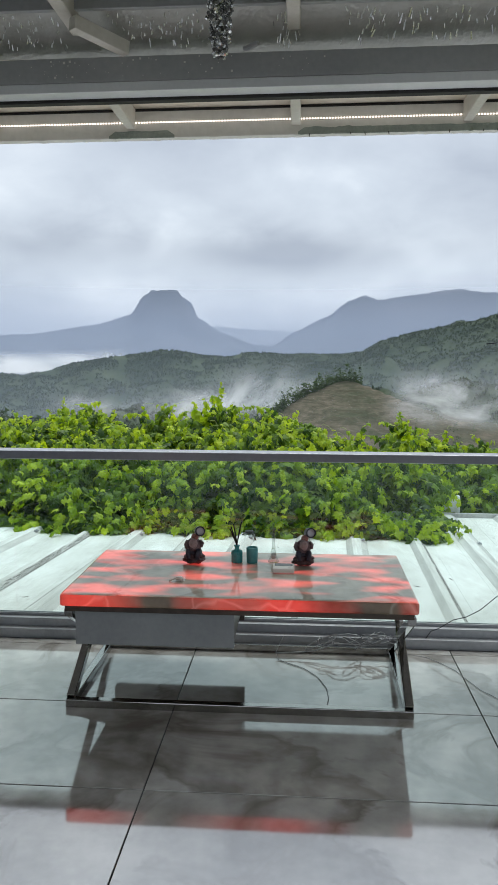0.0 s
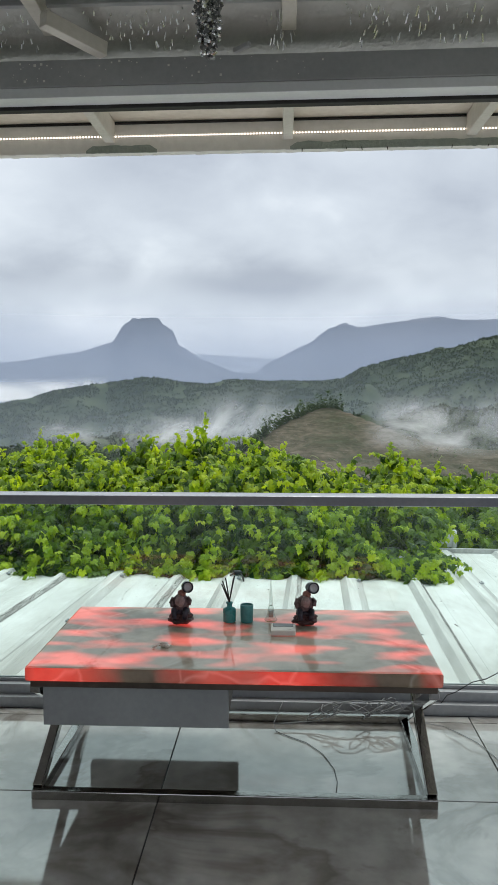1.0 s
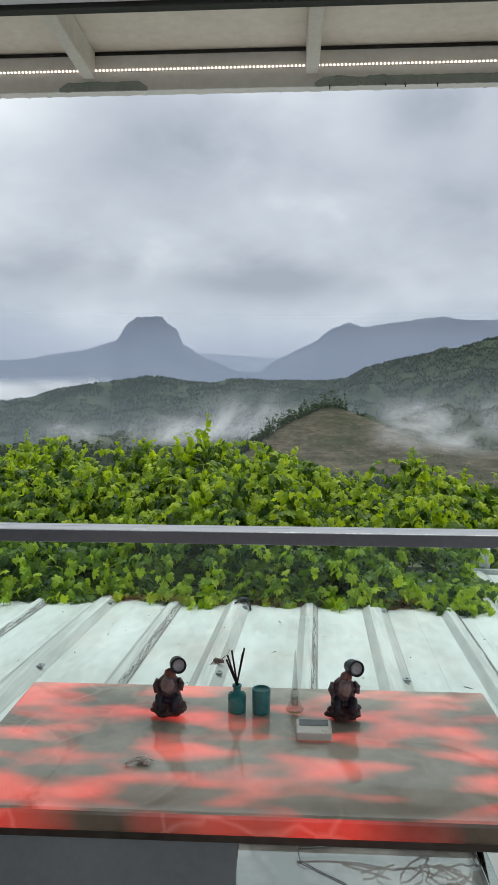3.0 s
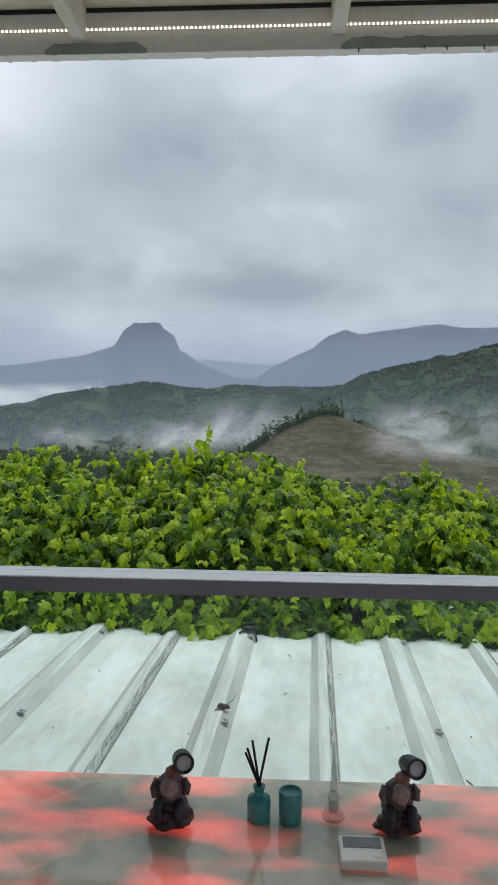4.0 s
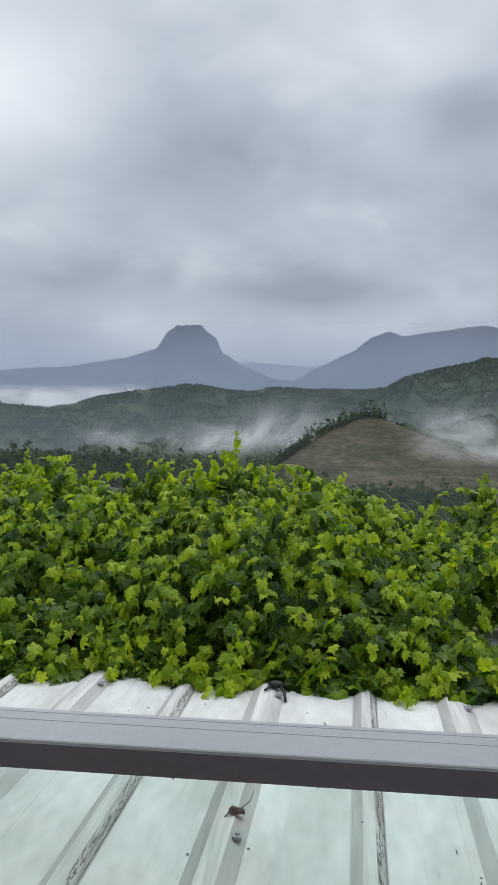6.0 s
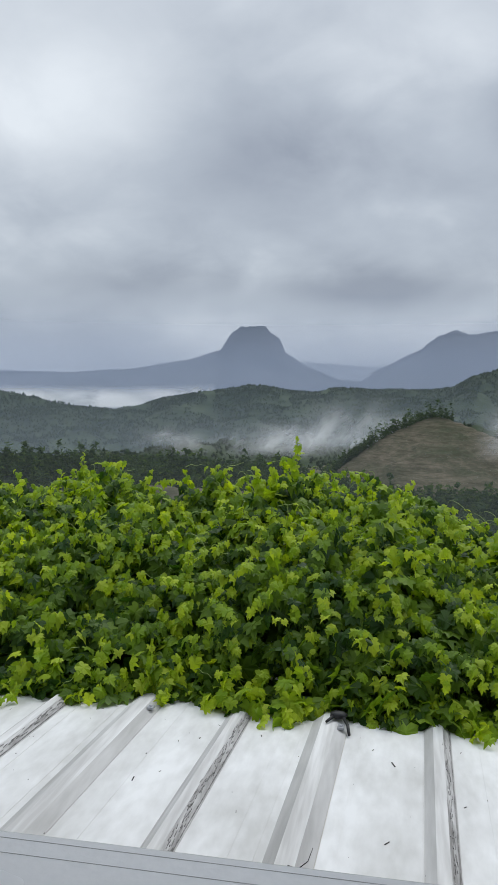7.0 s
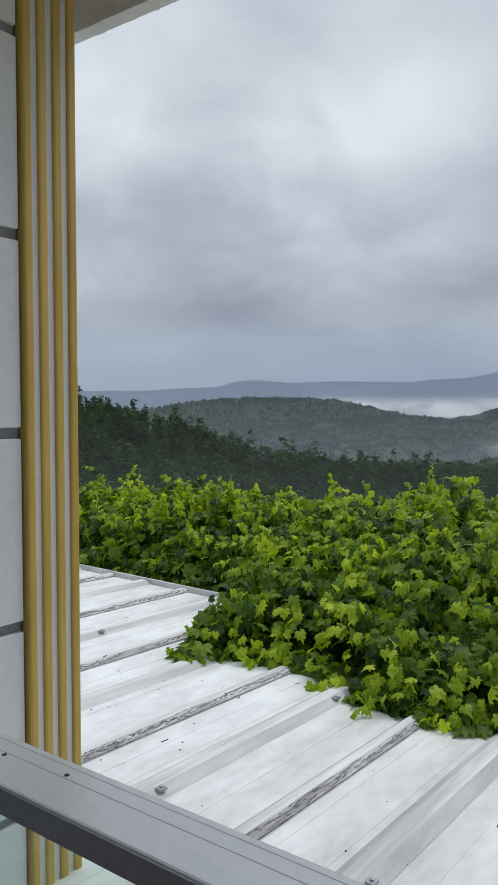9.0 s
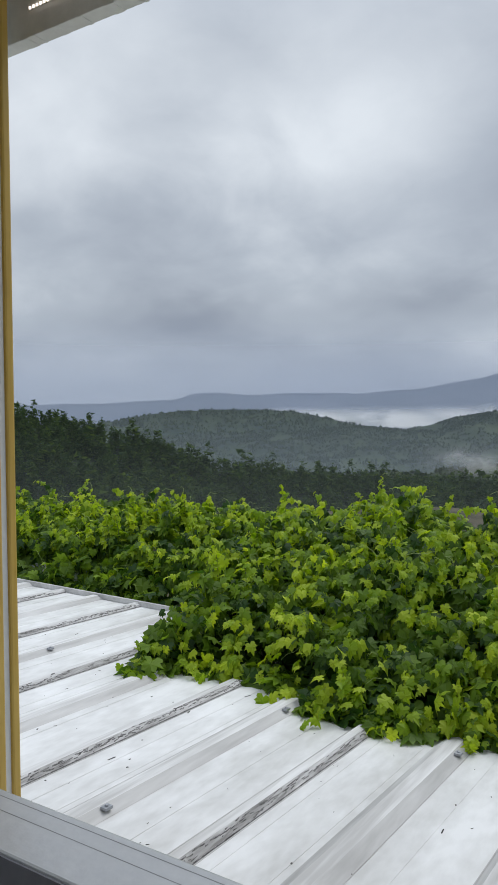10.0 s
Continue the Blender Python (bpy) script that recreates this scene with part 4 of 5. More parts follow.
tufted("pine_forest_near", slope, 7500, 7.2, "dense dark pines on the near slope", 11, -62, 12, -0.75, 0.08, glade(0.35, 0.42, 2), 56)
forest("pine_forest_middle", midh, 34000, 3.1, "dark green woods over the middle hills", 12, -46, 24, -0.95, 0.03, glade(0.55, 0.42, 5), 4, 2, (0.45, 0.75), 0.5, MIDPINE)
forest("pine_forest_west", west, 5000, 5.0, "woods on the long low ridge", 15, -58, -16, -0.9, 0.03, None, 4, 2, (0.45, 0.75), 0.5, MIDPINE)
tufted("pine_row", mound, 700, 7.6, "row of pines along the crest of the cleared hill", 13, -4.8, 4.3, -0.02, 0.12, None, 26)
tufted("pine_clump", mound, 900, 5.5, "scattered pines on the flank of the hill", 14, -6.5, 21, -0.95, 0.0, lambda az, s: az < -2.9 + 1.2 * noise.noise((s * 5, 1, 0)) or (az > 8 and noise.noise((az, s * 8, 0)) > 0.25) or s < -0.62, 22)


def bank(name, mat, dist, a0, a1, e0, e1, label, lean=0.0, drift=0.0):
    """A curved sheet of vapour standing over the valley."""
    cols, rows = 40, 6
    verts, faces, uvs = [], [], []
    for i in range(cols + 1):
        for j in range(rows + 1):
            u, v = i / cols, j / rows
            az, e = a0 + (a1 - a0) * u + drift * v, e0 + (e1 - e0) * v
            r = dist * (1 + 0.03 * math.sin(9 * u + 2 * v)) + lean * v
            p = place(az, r, EYE + r * math.tan(radians(e)))
            verts.append(p)
            uvs.append((u, v))
    for i in range(cols):
        for j in range(rows):
            a = i * (rows + 1) + j
            faces.append((a, a + rows + 1, a + rows + 2, a + 1))
    me = raw(name, verts, faces, mat, True)
    layer = me.uv_layers.new(name="UVMap")
    for lp in me.loops:
        layer.data[lp.index].uv = uvs[lp.vertex_index]
    ob = tagged(new(name, me), label, "mist", kind="stuff")
    ob.visible_shadow = False
    return ob


# distance haze is imitated by tinted see-through sheets between the ridges
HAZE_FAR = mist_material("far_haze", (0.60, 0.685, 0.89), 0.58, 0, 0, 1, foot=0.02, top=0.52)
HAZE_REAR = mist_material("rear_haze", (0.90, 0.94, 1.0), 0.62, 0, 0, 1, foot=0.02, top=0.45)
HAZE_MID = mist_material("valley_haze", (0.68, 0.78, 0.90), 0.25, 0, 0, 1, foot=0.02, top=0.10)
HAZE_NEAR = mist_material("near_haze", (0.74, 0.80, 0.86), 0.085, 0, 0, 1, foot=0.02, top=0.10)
FOGBANK = mist_material("fog_bank", (0.97, 0.97, 0.98), 0.95, 1.4, 0.16, 0.58, foot=0.2, top=0.5, stretch=(3.0, 0.8))
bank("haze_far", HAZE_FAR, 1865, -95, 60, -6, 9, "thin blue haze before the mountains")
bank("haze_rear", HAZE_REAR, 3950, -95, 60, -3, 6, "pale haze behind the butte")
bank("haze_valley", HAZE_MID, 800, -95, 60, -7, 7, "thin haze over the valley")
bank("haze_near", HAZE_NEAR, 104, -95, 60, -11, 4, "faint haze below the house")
bank("fog_bank", FOGBANK, 1700, -33, -13.5, -1.3, 0.7, "white fog lying in the far valley")
DRIFT = mist_material("mist_drift", (0.96, 0.97, 0.98), 0.78, 1.7, 0.30, 0.72, foot=0.3, top=0.4, stretch=(2.0, 1.0), tilt=0.25)
TONGUE = mist_material("mist_tongue", (0.96, 0.97, 0.98), 0.74, 1.6, 0.26, 0.74, foot=0.35, top=0.25, stretch=(2.0, 1.1), tilt=-0.6, side=0.4)
LOWMIST = mist_material("low_mist", (0.95, 0.96, 0.98), 0.62, 1.6, 0.30, 0.74, foot=0.45, top=0.35, stretch=(2.6, 1.0), tilt=-0.2, side=0.3)
bank("mist_wisp", LOWMIST, 565, -21.5, -6.5, -5.0, -1.6, "low white mist lying over the woods", drift=1.5)
bank("mist_wisp", LOWMIST, 552, -12, 1.5, -5.2, -1.0, "low white mist lying over the woods", drift=2.0)
for a0, a1, e1, d in ((-13.0, -5.5, -1.8, 2.5), (-9.5, -1.5, 0.7, 3.2), (-5.0, 2.6, -0.4, 3.5)):
    bank("mist_wisp", TONGUE, 545, a0, a1, -4.9, e1, "tongue of white mist rising from the woods", drift=d)
bank("mist_wisp", DRIFT, 385, 5.5, 24, -5.4, -0.2, "white mist drifting over the cleared hill")
bank("mist_wisp", LOWMIST, 395, 5.8, 19.0, -4.2, 0.4, "low white mist over the cleared hill", drift=1.0)
bank("mist_wisp", TONGUE, 1660, -16.5, -13.4, -0.6, 1.1, "small plume above the far fog", drift=0.8)
bank("mist_wisp", TONGUE, 1640, -31.5, -25.5, -1.1, 0.4, "thin fog at the foot of the long ridge", drift=0.5)


# ---- the grapevine that covers the roof's far edge ----
def vine_front(x):
    """How near the house the foliage reaches."""
    inner = step(x, -3.72, 0.07) * step(-x, -1.25, 0.05)
    y = 8.5 - 1.27 * inner - 0.32 * gauss(x, 1.02, 0.22) + 0.16 * noise.noise((x * 1.7, 0, 4)) + 0.15 * noise.noise((x * 5, 2, 4))
    return y + 0.36 * step(-x, 4.2, 0.1) + 0.18 * gauss(x, 1.46, 0.18) + 0.26 * gauss(x, -2.85, 0.4) - 0.15 * gauss(x, -3.5, 0.3)


# clumps and dips of the crown: where, half width, height
VINE_CLUMPS = [(-1.0, 0.24, 0.17), (-2.8, 0.3, 0.08), (-2.4, 0.22, -0.12), (-0.1, 0.2, 0.08), (0.22, 0.14, -0.08), (0.82, 0.18, -0.14), (1.45, 0.22, 0.12), (-5.7, 0.28, 0.15), (-4.72, 0.2, 0.13), (-4.1, 0.24, -0.12), (-3.68, 0.15, 0.12), (-1.7, 0.2, 0.06)]


def vine_top(x, y):
    f = vine_front(x)
    d = max(0.0, y - f)
    h = 0.50 + 0.09 * step(-x, 4.4, 0.3) + 0.22 * noise.noise((x * 0.9, y * 0.5, 2)) + 0.24 * noise.noise((x * 2.1, y * 1.5, 5)) + 0.12 * noise.noise((x * 4.6, y * 3.6, 9)) - 0.22 * step(x, 0.15, 0.2)
    back = ease(y, 8.2, 9.0)
    for c, w, k in VINE_CLUMPS:
        h += k * gauss(x, c, w) * back
    rise = 1 - math.exp(-d / 0.85)
    fall = step(-y, -10.6, 0.35)
    thin = 1 - 0.8 * gauss(x, 0.95, 0.36) * gauss(y, 7.6, 0.55)
    return RZ + 0.03 + (h - RZ) * rise * thin * (0.4 + 0.6 * fall)


def bare(x, y):
    """A gap in the foliage through which the roof shows."""
    return ((x - 0.90) / 0.24) ** 2 + ((y - 8.0) / 0.26) ** 2 < 1


LOBES = [(0.0, 0.05), (0.15, -0.15), (0.38, -0.12), (0.45, 0.05), (0.38, 0.14), (0.58, 0.36), (0.42, 0.40), (0.35, 0.46), (0.36, 0.70), (0.17, 0.70), (0.0, 1.02)]
OUT = LOBES + [(-x, y) for x, y in LOBES[-2:0:-1]]


def leaf_shape(size, curl, rg):
    """A lobed leaf, stalk at the origin, tip along y, cupped and drooping."""
    fold = rg.uniform(-0.2, 0.8)
    vs = [Vector((0, 0.36 * size, 0.05 * size))]
    for x, y in OUT:
        k = 1 + rg.uniform(-0.10, 0.10)
        vs.append(Vector((x * k * size * 1.08, y * k * size, size * (fold * abs(x) - curl * (x * x * 1.3 + max(0, y - 0.3) ** 2 * 1.0)) + rg.uniform(-.04, .04) * size)))
    return vs


N_OUT = len(OUT)
LEAF_FACES = [(0, 1 + k, 1 + (k + 1) % N_OUT) for k in range(N_OUT)]
vine = thing("grapevine", (-1.5, 9.3, -6.0), "dense green grapevine sprawling over the far edge of the roof", "vine")
rv = random.Random(21)


def leaf_pose(p, tilt, face, spin):
    """Leaf blade at p: it faces up and out, tip hanging."""
    return Matrix.Translation(p) @ Euler((radians(tilt), 0, radians(face)), "XYZ").to_matrix().to_4x4() @ Euler((0, radians(spin), 0)).to_matrix().to_4x4()


def leaves_mesh(items, name, mat, rg):
    verts, faces = [], []
    for m, size in items:
        b = len(verts)
        verts += [m @ v for v in leaf_shape(size, rg.uniform(0.4, 1.3), rg)]
        faces += [tuple(b + i for i in f) for f in LEAF_FACES]
    me = raw(name, verts, faces, mat)
    me.transform(Matrix.Translation(-Vector(vine.location)))
    ob = new(name, me)
    ob.parent = vine
    return tagged(ob, kind="stuff")


old, young, near = [], [], []
count = 0
while count < 30000:
    x = rv.uniform(-9.2, 4.6)
    if rv.random() < 0.35:
        x = rv.uniform(-4.5, 1.6)
    f = vine_front(x)
    d = rv.random() ** 1.35 * 3.6
    y = f + d
    if y > 11.4 or bare(x, y):
        continue
    top = vine_top(x, y)
    depth = rv.random() ** 1.6 * 0.34
    z = max(RZ - 0.034 * (y - 6.4) + 0.04, top - depth)
    if depth < 0.17 and noise.noise((x * 2.7, y * 2.7, 7)) > 0.08:
        continue
    # leaves on the front face hang and look at the house, those on top lie flatter
    steep = math.exp(-d / 0.9)
    tilt = rv.gauss(-42 - 18 * steep, 42)
    m = leaf_pose((x + rv.gauss(0, .03), y + rv.gauss(0, .03), z), tilt, 180 + rv.gauss(0, 70), rv.gauss(0, 24))
    size = 0.055 + 0.095 * rv.random() ** 1.2
    count += 1
    # more pale young leaves up high, which also paints the crown's lit top
    if depth < 0.06 and rv.random() < 0.10 + 0.42 * (top > 0.34):
        young.append((m, size * rv.uniform(0.45, 0.78)))
    elif d < 0.45 and -2.6 < x < 1.2 and depth < 0.12 and len(near) < 290:
        near.append((m, size))
    else:
        old.append((m, size))

# canes that rise out of the mass, arch over and hang, with leaves along them that shrink and brighten to the tip
cane_bm = nb()
for k in range(1300):
    x = rv.uniform(-9.0, 4.4) if k % 5 < 2 else rv.uniform(-4.6, 1.5)
    y = vine_front(x) + 0.28 + rv.random() ** 1.3 * 2.8
    if y > 11.2 or bare(x, y) or bare(x, y - 0.3) or (-4.0 < x < -3.4 and y < 8.4):
        continue
    p = Vector((x, y, vine_top(x, y) - 0.06))
    way = Vector((rv.gauss(0, 0.55), rv.gauss(-0.25, 0.5) if x > -3.7 else rv.gauss(0.2, 0.3), rv.uniform(0.25, 0.95))).normalized()
    n, pts = rv.randint(6, 13), [p.copy()]
    for j in range(n):
        t = j / n
        p = p + way * 0.038
        p.z = max(p.z, RZ - 0.034 * (p.y - 6.4) + 0.05)
        way = (way + Vector((rv.gauss(0, 0.10), rv.gauss(-0.03, 0.10), -0.15))).normalized()
        pts.append(p.copy())
        side = 70 if j % 2 else -70
        m = leaf_pose(p + Vector((0, -0.01, 0.01)), rv.gauss(-42, 20), 180 + side * rv.uniform(0.2, 1.0), rv.gauss(0, 18))
        (young if t > 0.55 + rv.gauss(0, 0.15) else old).append((m, (0.128 - 0.085 * t) * rv.uniform(0.75, 1.15)))
    tube(cane_bm, pts[::2] if len(pts) > 6 else pts, 0.003, 4, 0.45)
part("cane_mass", cane_bm, STEM, vine, "green canes arching over the mass", kind="stuff")

# upright shoots with leaves that shrink towards the tip, and tendrils
shoot_bm, tendril_bm = nb(), nb()
spots = [(-0.97, 9.30, 0.40), (-1.07, 9.25, 0.27), (-0.87, 9.35, 0.23), (-1.18, 9.3, 0.17), (-5.75, 9.3, 0.46), (-5.62, 9.3, 0.30), (-4.72, 9.4, 0.28), (-3.7, 9.4, 0.34), (-3.85, 9.7, 0.30), (0.1, 9.5, 0.26), (0.46, 9.55, 0.24), (-3.15, 9.7, 0.26), (-1.9, 9.6, 0.26), (-2.5, 9.5, 0.22), (1.2, 9.4, 0.3)]
for k in range(240):
    spots.append((rv.uniform(-8.5, 4.2), rv.uniform(8.0, 10.2), 0.07 + 0.22 * rv.random() ** 1.6))
for x, y, h in spots:
    if y < vine_front(x) + 0.25:
        continue
    z0 = vine_top(x, y) - 0.05
    lean, ly = rv.gauss(0, 0.12 if h > 0.25 else 0.25), rv.gauss(-0.1, 0.2)
    pts = [Vector((x + lean * h * t * t, y + ly * h * t * t, z0 + (h + 0.05) * t)) for t in (0, .25, .5, .75, 1)]
    tube(shoot_bm, pts, 0.0035, 5, 0.45)
    n = int(6 + h * 30)
    for j in range(n):
        t = (j + 0.6) / n
        i = min(3, int(t * 4))
        p = pts[i].lerp(pts[i + 1], t * 4 - i)
        size = (0.118 - 0.075 * t) * rv.uniform(0.8, 1.15)
        young.append((leaf_pose(p + Vector((rv.gauss(0, 0.022), rv.gauss(0, 0.022), 0)) * (1.4 - t), rv.gauss(-30, 25), rv.uniform(0, 360), rv.gauss(0, 20)), size))
    if rv.random() < 0.75:
        t0, a = pts[-1], rv.uniform(-2.0, 2.0)
        ln = rv.uniform(0.06, 0.20)
        tube(tendril_bm, [t0 + Vector((math.sin(a) * ln * u + 0.012 * math.sin(7 * u), 0.3 * ln * u, ln * (0.8 * u - 0.5 * u * u + 0.12 * math.sin(5 * u + a)))) for u in (0, .2, .4, .6, .8, 1)], 0.0022, 4, 0.5)
for k in range(320):
    x = rv.uniform(-7, 3)
    y = vine_front(x) + rv.uniform(0, 2.4)
    p, a, ln = Vector((x, y - 0.04, vine_top(x, y) + 0.02)), rv.uniform(0, 6.3), rv.uniform(0.06, 0.20)
    tube(tendril_bm, [p + Vector((math.cos(a) * ln * u, -0.05 * u, ln * (0.5 * math.sin(a) * u - 0.5 * u * u) + 0.01 * math.sin(9 * u))) for u in (0, .25, .5, .75, 1)], 0.0018, 4, 0.6)
for k in range(26):
    young.append((leaf_pose((rv.gauss(1.47, 0.06), rv.uniform(8.42, 8.56), rv.uniform(-0.22, 0.10)), rv.gauss(-50, 25), 180 + rv.gauss(0, 60), rv.gauss(0, 25)), rv.uniform(0.06, 0.11)))
# sprigs that trail over the roof at the front edge
for k in range(50):
    x = rv.uniform(-3.55, 1.3)
    y = vine_front(x)
    dx, ln = rv.gauss(0, 0.12), rv.uniform(0.04, 0.26)
    for j in range(rv.randint(5, 9)):
        t = j / 7
        zz = RZ - 0.034 * (y - 6.4) + 0.05 + 0.20 * (1 - t) * rv.random()
        young.append((leaf_pose((x + dx * t + rv.gauss(0, .025), y + 0.06 - ln * t, zz), rv.gauss(-45, 25), 180 + rv.gauss(0, 60), rv.gauss(0, 25)), rv.uniform(0.05, 0.085)))
part("shoot_mass", shoot_bm, STEM, vine, "upright green shoots", kind="stuff")
part("tendril_mass", tendril_bm, TENDRIL, vine, "pale curling tendrils", kind="stuff")
leaves_mesh(old, "foliage", LEAF, rv)
leaves_mesh(young, "young_foliage", YOUNG, rv)
# woody stems and the trunks that carry the crown
for k, x in enumerate((-7.6, -5.4, -3.3, -1.2, 0.6, 2.6)):
    pts = [(x, 9.6, -6.2), (x + 0.1, 9.5, -3.5), (x - 0.05, 9.6, -1.2), (x + 0.15, 9.6, -0.25), (x + 0.5, 9.5, -0.12), (x + 1.1, 9.6, -0.1)]
    part("trunk", tube(nb(), pts, 0.055, 8, 0.35), BARK, vine, "brown woody trunk", True)
    part("branch", tube(nb(), [(x, 9.6, -0.4), (x - 0.5, 9.5, -0.15), (x - 1.0, 9.5, -0.1), (x - 1.4, 9.6, -0.12)], 0.03, 6, 0.4), BARK, vine, "brown woody branch", True)
# pergola frame under the crown
pergola = thing("pergola", (-1.5, 10.2, -6.0), "rusty steel pergola frame hidden under the vine", "pergola")
for x in (-8.5, -4.6, -0.7, 3.2):
    part("pergola_post", bar(nb(), (x, 10.9, -6.2), (x, 10.9, 0.0), 0.05, 0.05), RIBFLANK, pergola)
    part("cross_bar", bar(nb(), (x, 8.9, -0.30), (x, 11.2, -0.30), 0.04, 0.04), RIBFLANK, pergola)
part("long_bar", bar(nb(), (-9, 10.9, -0.26), (4.4, 10.9, -0.26), 0.04, 0.04), RIBFLANK, pergola)
# the leaves nearest the house, each its own piece
rl = random.Random(3)
near_meshes = []
for k in range(6):
    near_meshes.append(raw("leaf", leaf_shape(1.0, 0.4 + 0.14 * k, rl), LEAF_FACES, LEAF if k < 4 else YOUNG))
for m, size in near:
    ob = new("leaf", rl.choice(near_meshes))
    ob.parent = vine
    ob.matrix_basis = Matrix.Translation(-Vector(vine.location)) @ m @ Matrix.Scale(size, 4)


# ---- the onyx table and what stands on it ----
TX0, TX1, TY0, TY1, TZ = -0.945, 0.425, 3.355, 4.05, 0.47
table = thing("coffee_table", (-0.26, 3.7, 0), "low table with red-lit onyx slab on dark steel frame", "table")
bm = nb()
box(bm, TX0, TX1, TY0, TY1, TZ - 0.050, TZ, 0.010)
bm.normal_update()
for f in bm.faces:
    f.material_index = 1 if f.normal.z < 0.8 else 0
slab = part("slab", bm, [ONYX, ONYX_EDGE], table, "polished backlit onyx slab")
part("under_frame", box(nb(), TX0 + 0.015, TX1 - 0.015, TY0 + 0.015, TY1 - 0.015, TZ - 0.073, TZ - 0.0505, 0.003), TABLEWOOD, table, "dark brown edge frame")
fx0, fx1, fy0, fy1 = -0.925, 0.405, 3.40, 4.03
for a, b, n in (((fx0 - .015, fy0, .016), (fx1 + .015, fy0, .016), "base_bar"), ((fx0 - .015, fy1, .016), (fx1 + .015, fy1, .016), "base_bar"),
                ((fx0, fy0, .016), (fx0, fy1, .016), "base_bar"), ((fx1, fy0, .016), (fx1, fy1, .016), "base_bar"),
                ((fx0, fy0, .380), (fx0, fy1, .380), "top_bar"), ((fx1, fy0, .380), (fx1, fy1, .380), "top_bar")):
    part(n, bar(nb(), a, b, 0.034, 0.032), TABLESTEEL, table)
for x in (fx0, fx1):
    part("leg", bar(nb(), (x, fy0 + .01, .028), (x, fy1 - .02, .372), 0.034, 0.034), TABLESTEEL, table)
    part("leg", bar(nb(), (x + (.003 if x < 0 else -.003), fy1 - .01, .028), (x + (.003 if x < 0 else -.003), fy0 + .02, .372), 0.026, 0.030), TABLESTEEL, table)
panel = part("control_panel", box(nb(), -0.895, -0.272, 3.392, 3.404, 0.258, 0.396, 0.002), APRON, table, "flat grey panel hiding the driver")
bm = box(nb(), -0.89, -0.277, 3.4045, 3.955, 0.266, 0.396, 0.002)
box(bm, -0.89, -0.277, 3.956, 4.005, 0.170, 0.396, 0.002)
part("driver_box", bm, TABLEWOOD, panel, "dark box behind the panel")
cab = nb()
rc = random.Random(4)
for j in range(8):
    x, y, z = rc.uniform(0.02, 0.36), rc.uniform(3.985, 4.02), rc.uniform(0.06, 0.085)
    w, h, a = rc.uniform(.03, .08), rc.uniform(.02, .035), rc.uniform(0, 6)
    tube(cab, [(x + w * math.cos(a + u * 0.8), y + 0.02 * math.sin(a + u), z + h * math.sin(a + u * 0.8 + 0.6 * j)) for u in range(9)], 0.0029, 5)
tube(cab, [(-0.13, 3.95, 0.02), (-0.05, 3.96, 0.022), (0.05, 3.97, 0.03), (0.15, 3.99, 0.06), (0.3, 4.0, 0.05), (0.40, 4.0, 0.10)], 0.0029, 5)
part("cable_tangle", cab, CABLE, table, "tangle of thin grey cables", True)
lead = nb()
tube(lead, [(-0.09, 4.02, 0.09), (-0.11, 3.98, 0.06), (-0.13, 3.95, 0.025), (-0.12, 3.92, 0.004), (-0.07, 3.88, 0.003), (0.0, 3.83, 0.003), (0.06, 3.74, 0.003), (0.095, 3.63, 0.003), (0.10, 3.54, 0.003), (0.085, 3.425, 0.003)], 0.0017, 6)
part("supply_lead", lead, CABLE, table, "hanging grey lead", True)
floor_cable = nb()
tube(floor_cable, [(0.43, 4.03, 0.003), (0.50, 4.025, 0.003), (0.567, 3.995, 0.003), (0.62, 3.93, 0.003), (0.669, 3.855, 0.003), (0.70, 3.76, 0.003), (0.735, 3.66, 0.003), (0.80, 3.57, 0.003), (0.95, 3.50, 0.003)], 0.0014, 6)
single("floor_cable", floor_cable, CABLE, "thin grey cable lying on the tiles", "cable", smooth=True)
wire = nb()
tube(wire, [(0.58, 4.125, 0.047), (0.60, 4.105, 0.09), (0.633, 4.1, 0.105), (0.70, 4.098, 0.15), (0.76, 4.1, 0.165), (0.823, 4.1, 0.20), (0.90, 4.1, 0.27), (1.05, 4.1, 0.33)], 0.002, 6)
single("hanging_wire", wire, BLACK, "thin black wire hanging by the glass", "wire", smooth=True)

coil = nb()
tube(coil, [(1.02, 3.9, 2.955), (1.0, 3.9, 2.4), (0.96, 3.9, 1.85), (0.90, 3.9, 1.66), (0.845, 3.9, 1.615), (0.805, 3.9, 1.58), (0.80, 3.9, 1.55), (0.825, 3.9, 1.53), (0.90, 3.9, 1.50), (0.92, 3.9, 1.46), (0.84, 3.9, 1.445), (0.76, 3.9, 1.437)], 0.0022, 6)
single("hanging_wire", coil, BLACK, "thin black wire hanging in a loose curl from the ceiling", "wire", smooth=True)


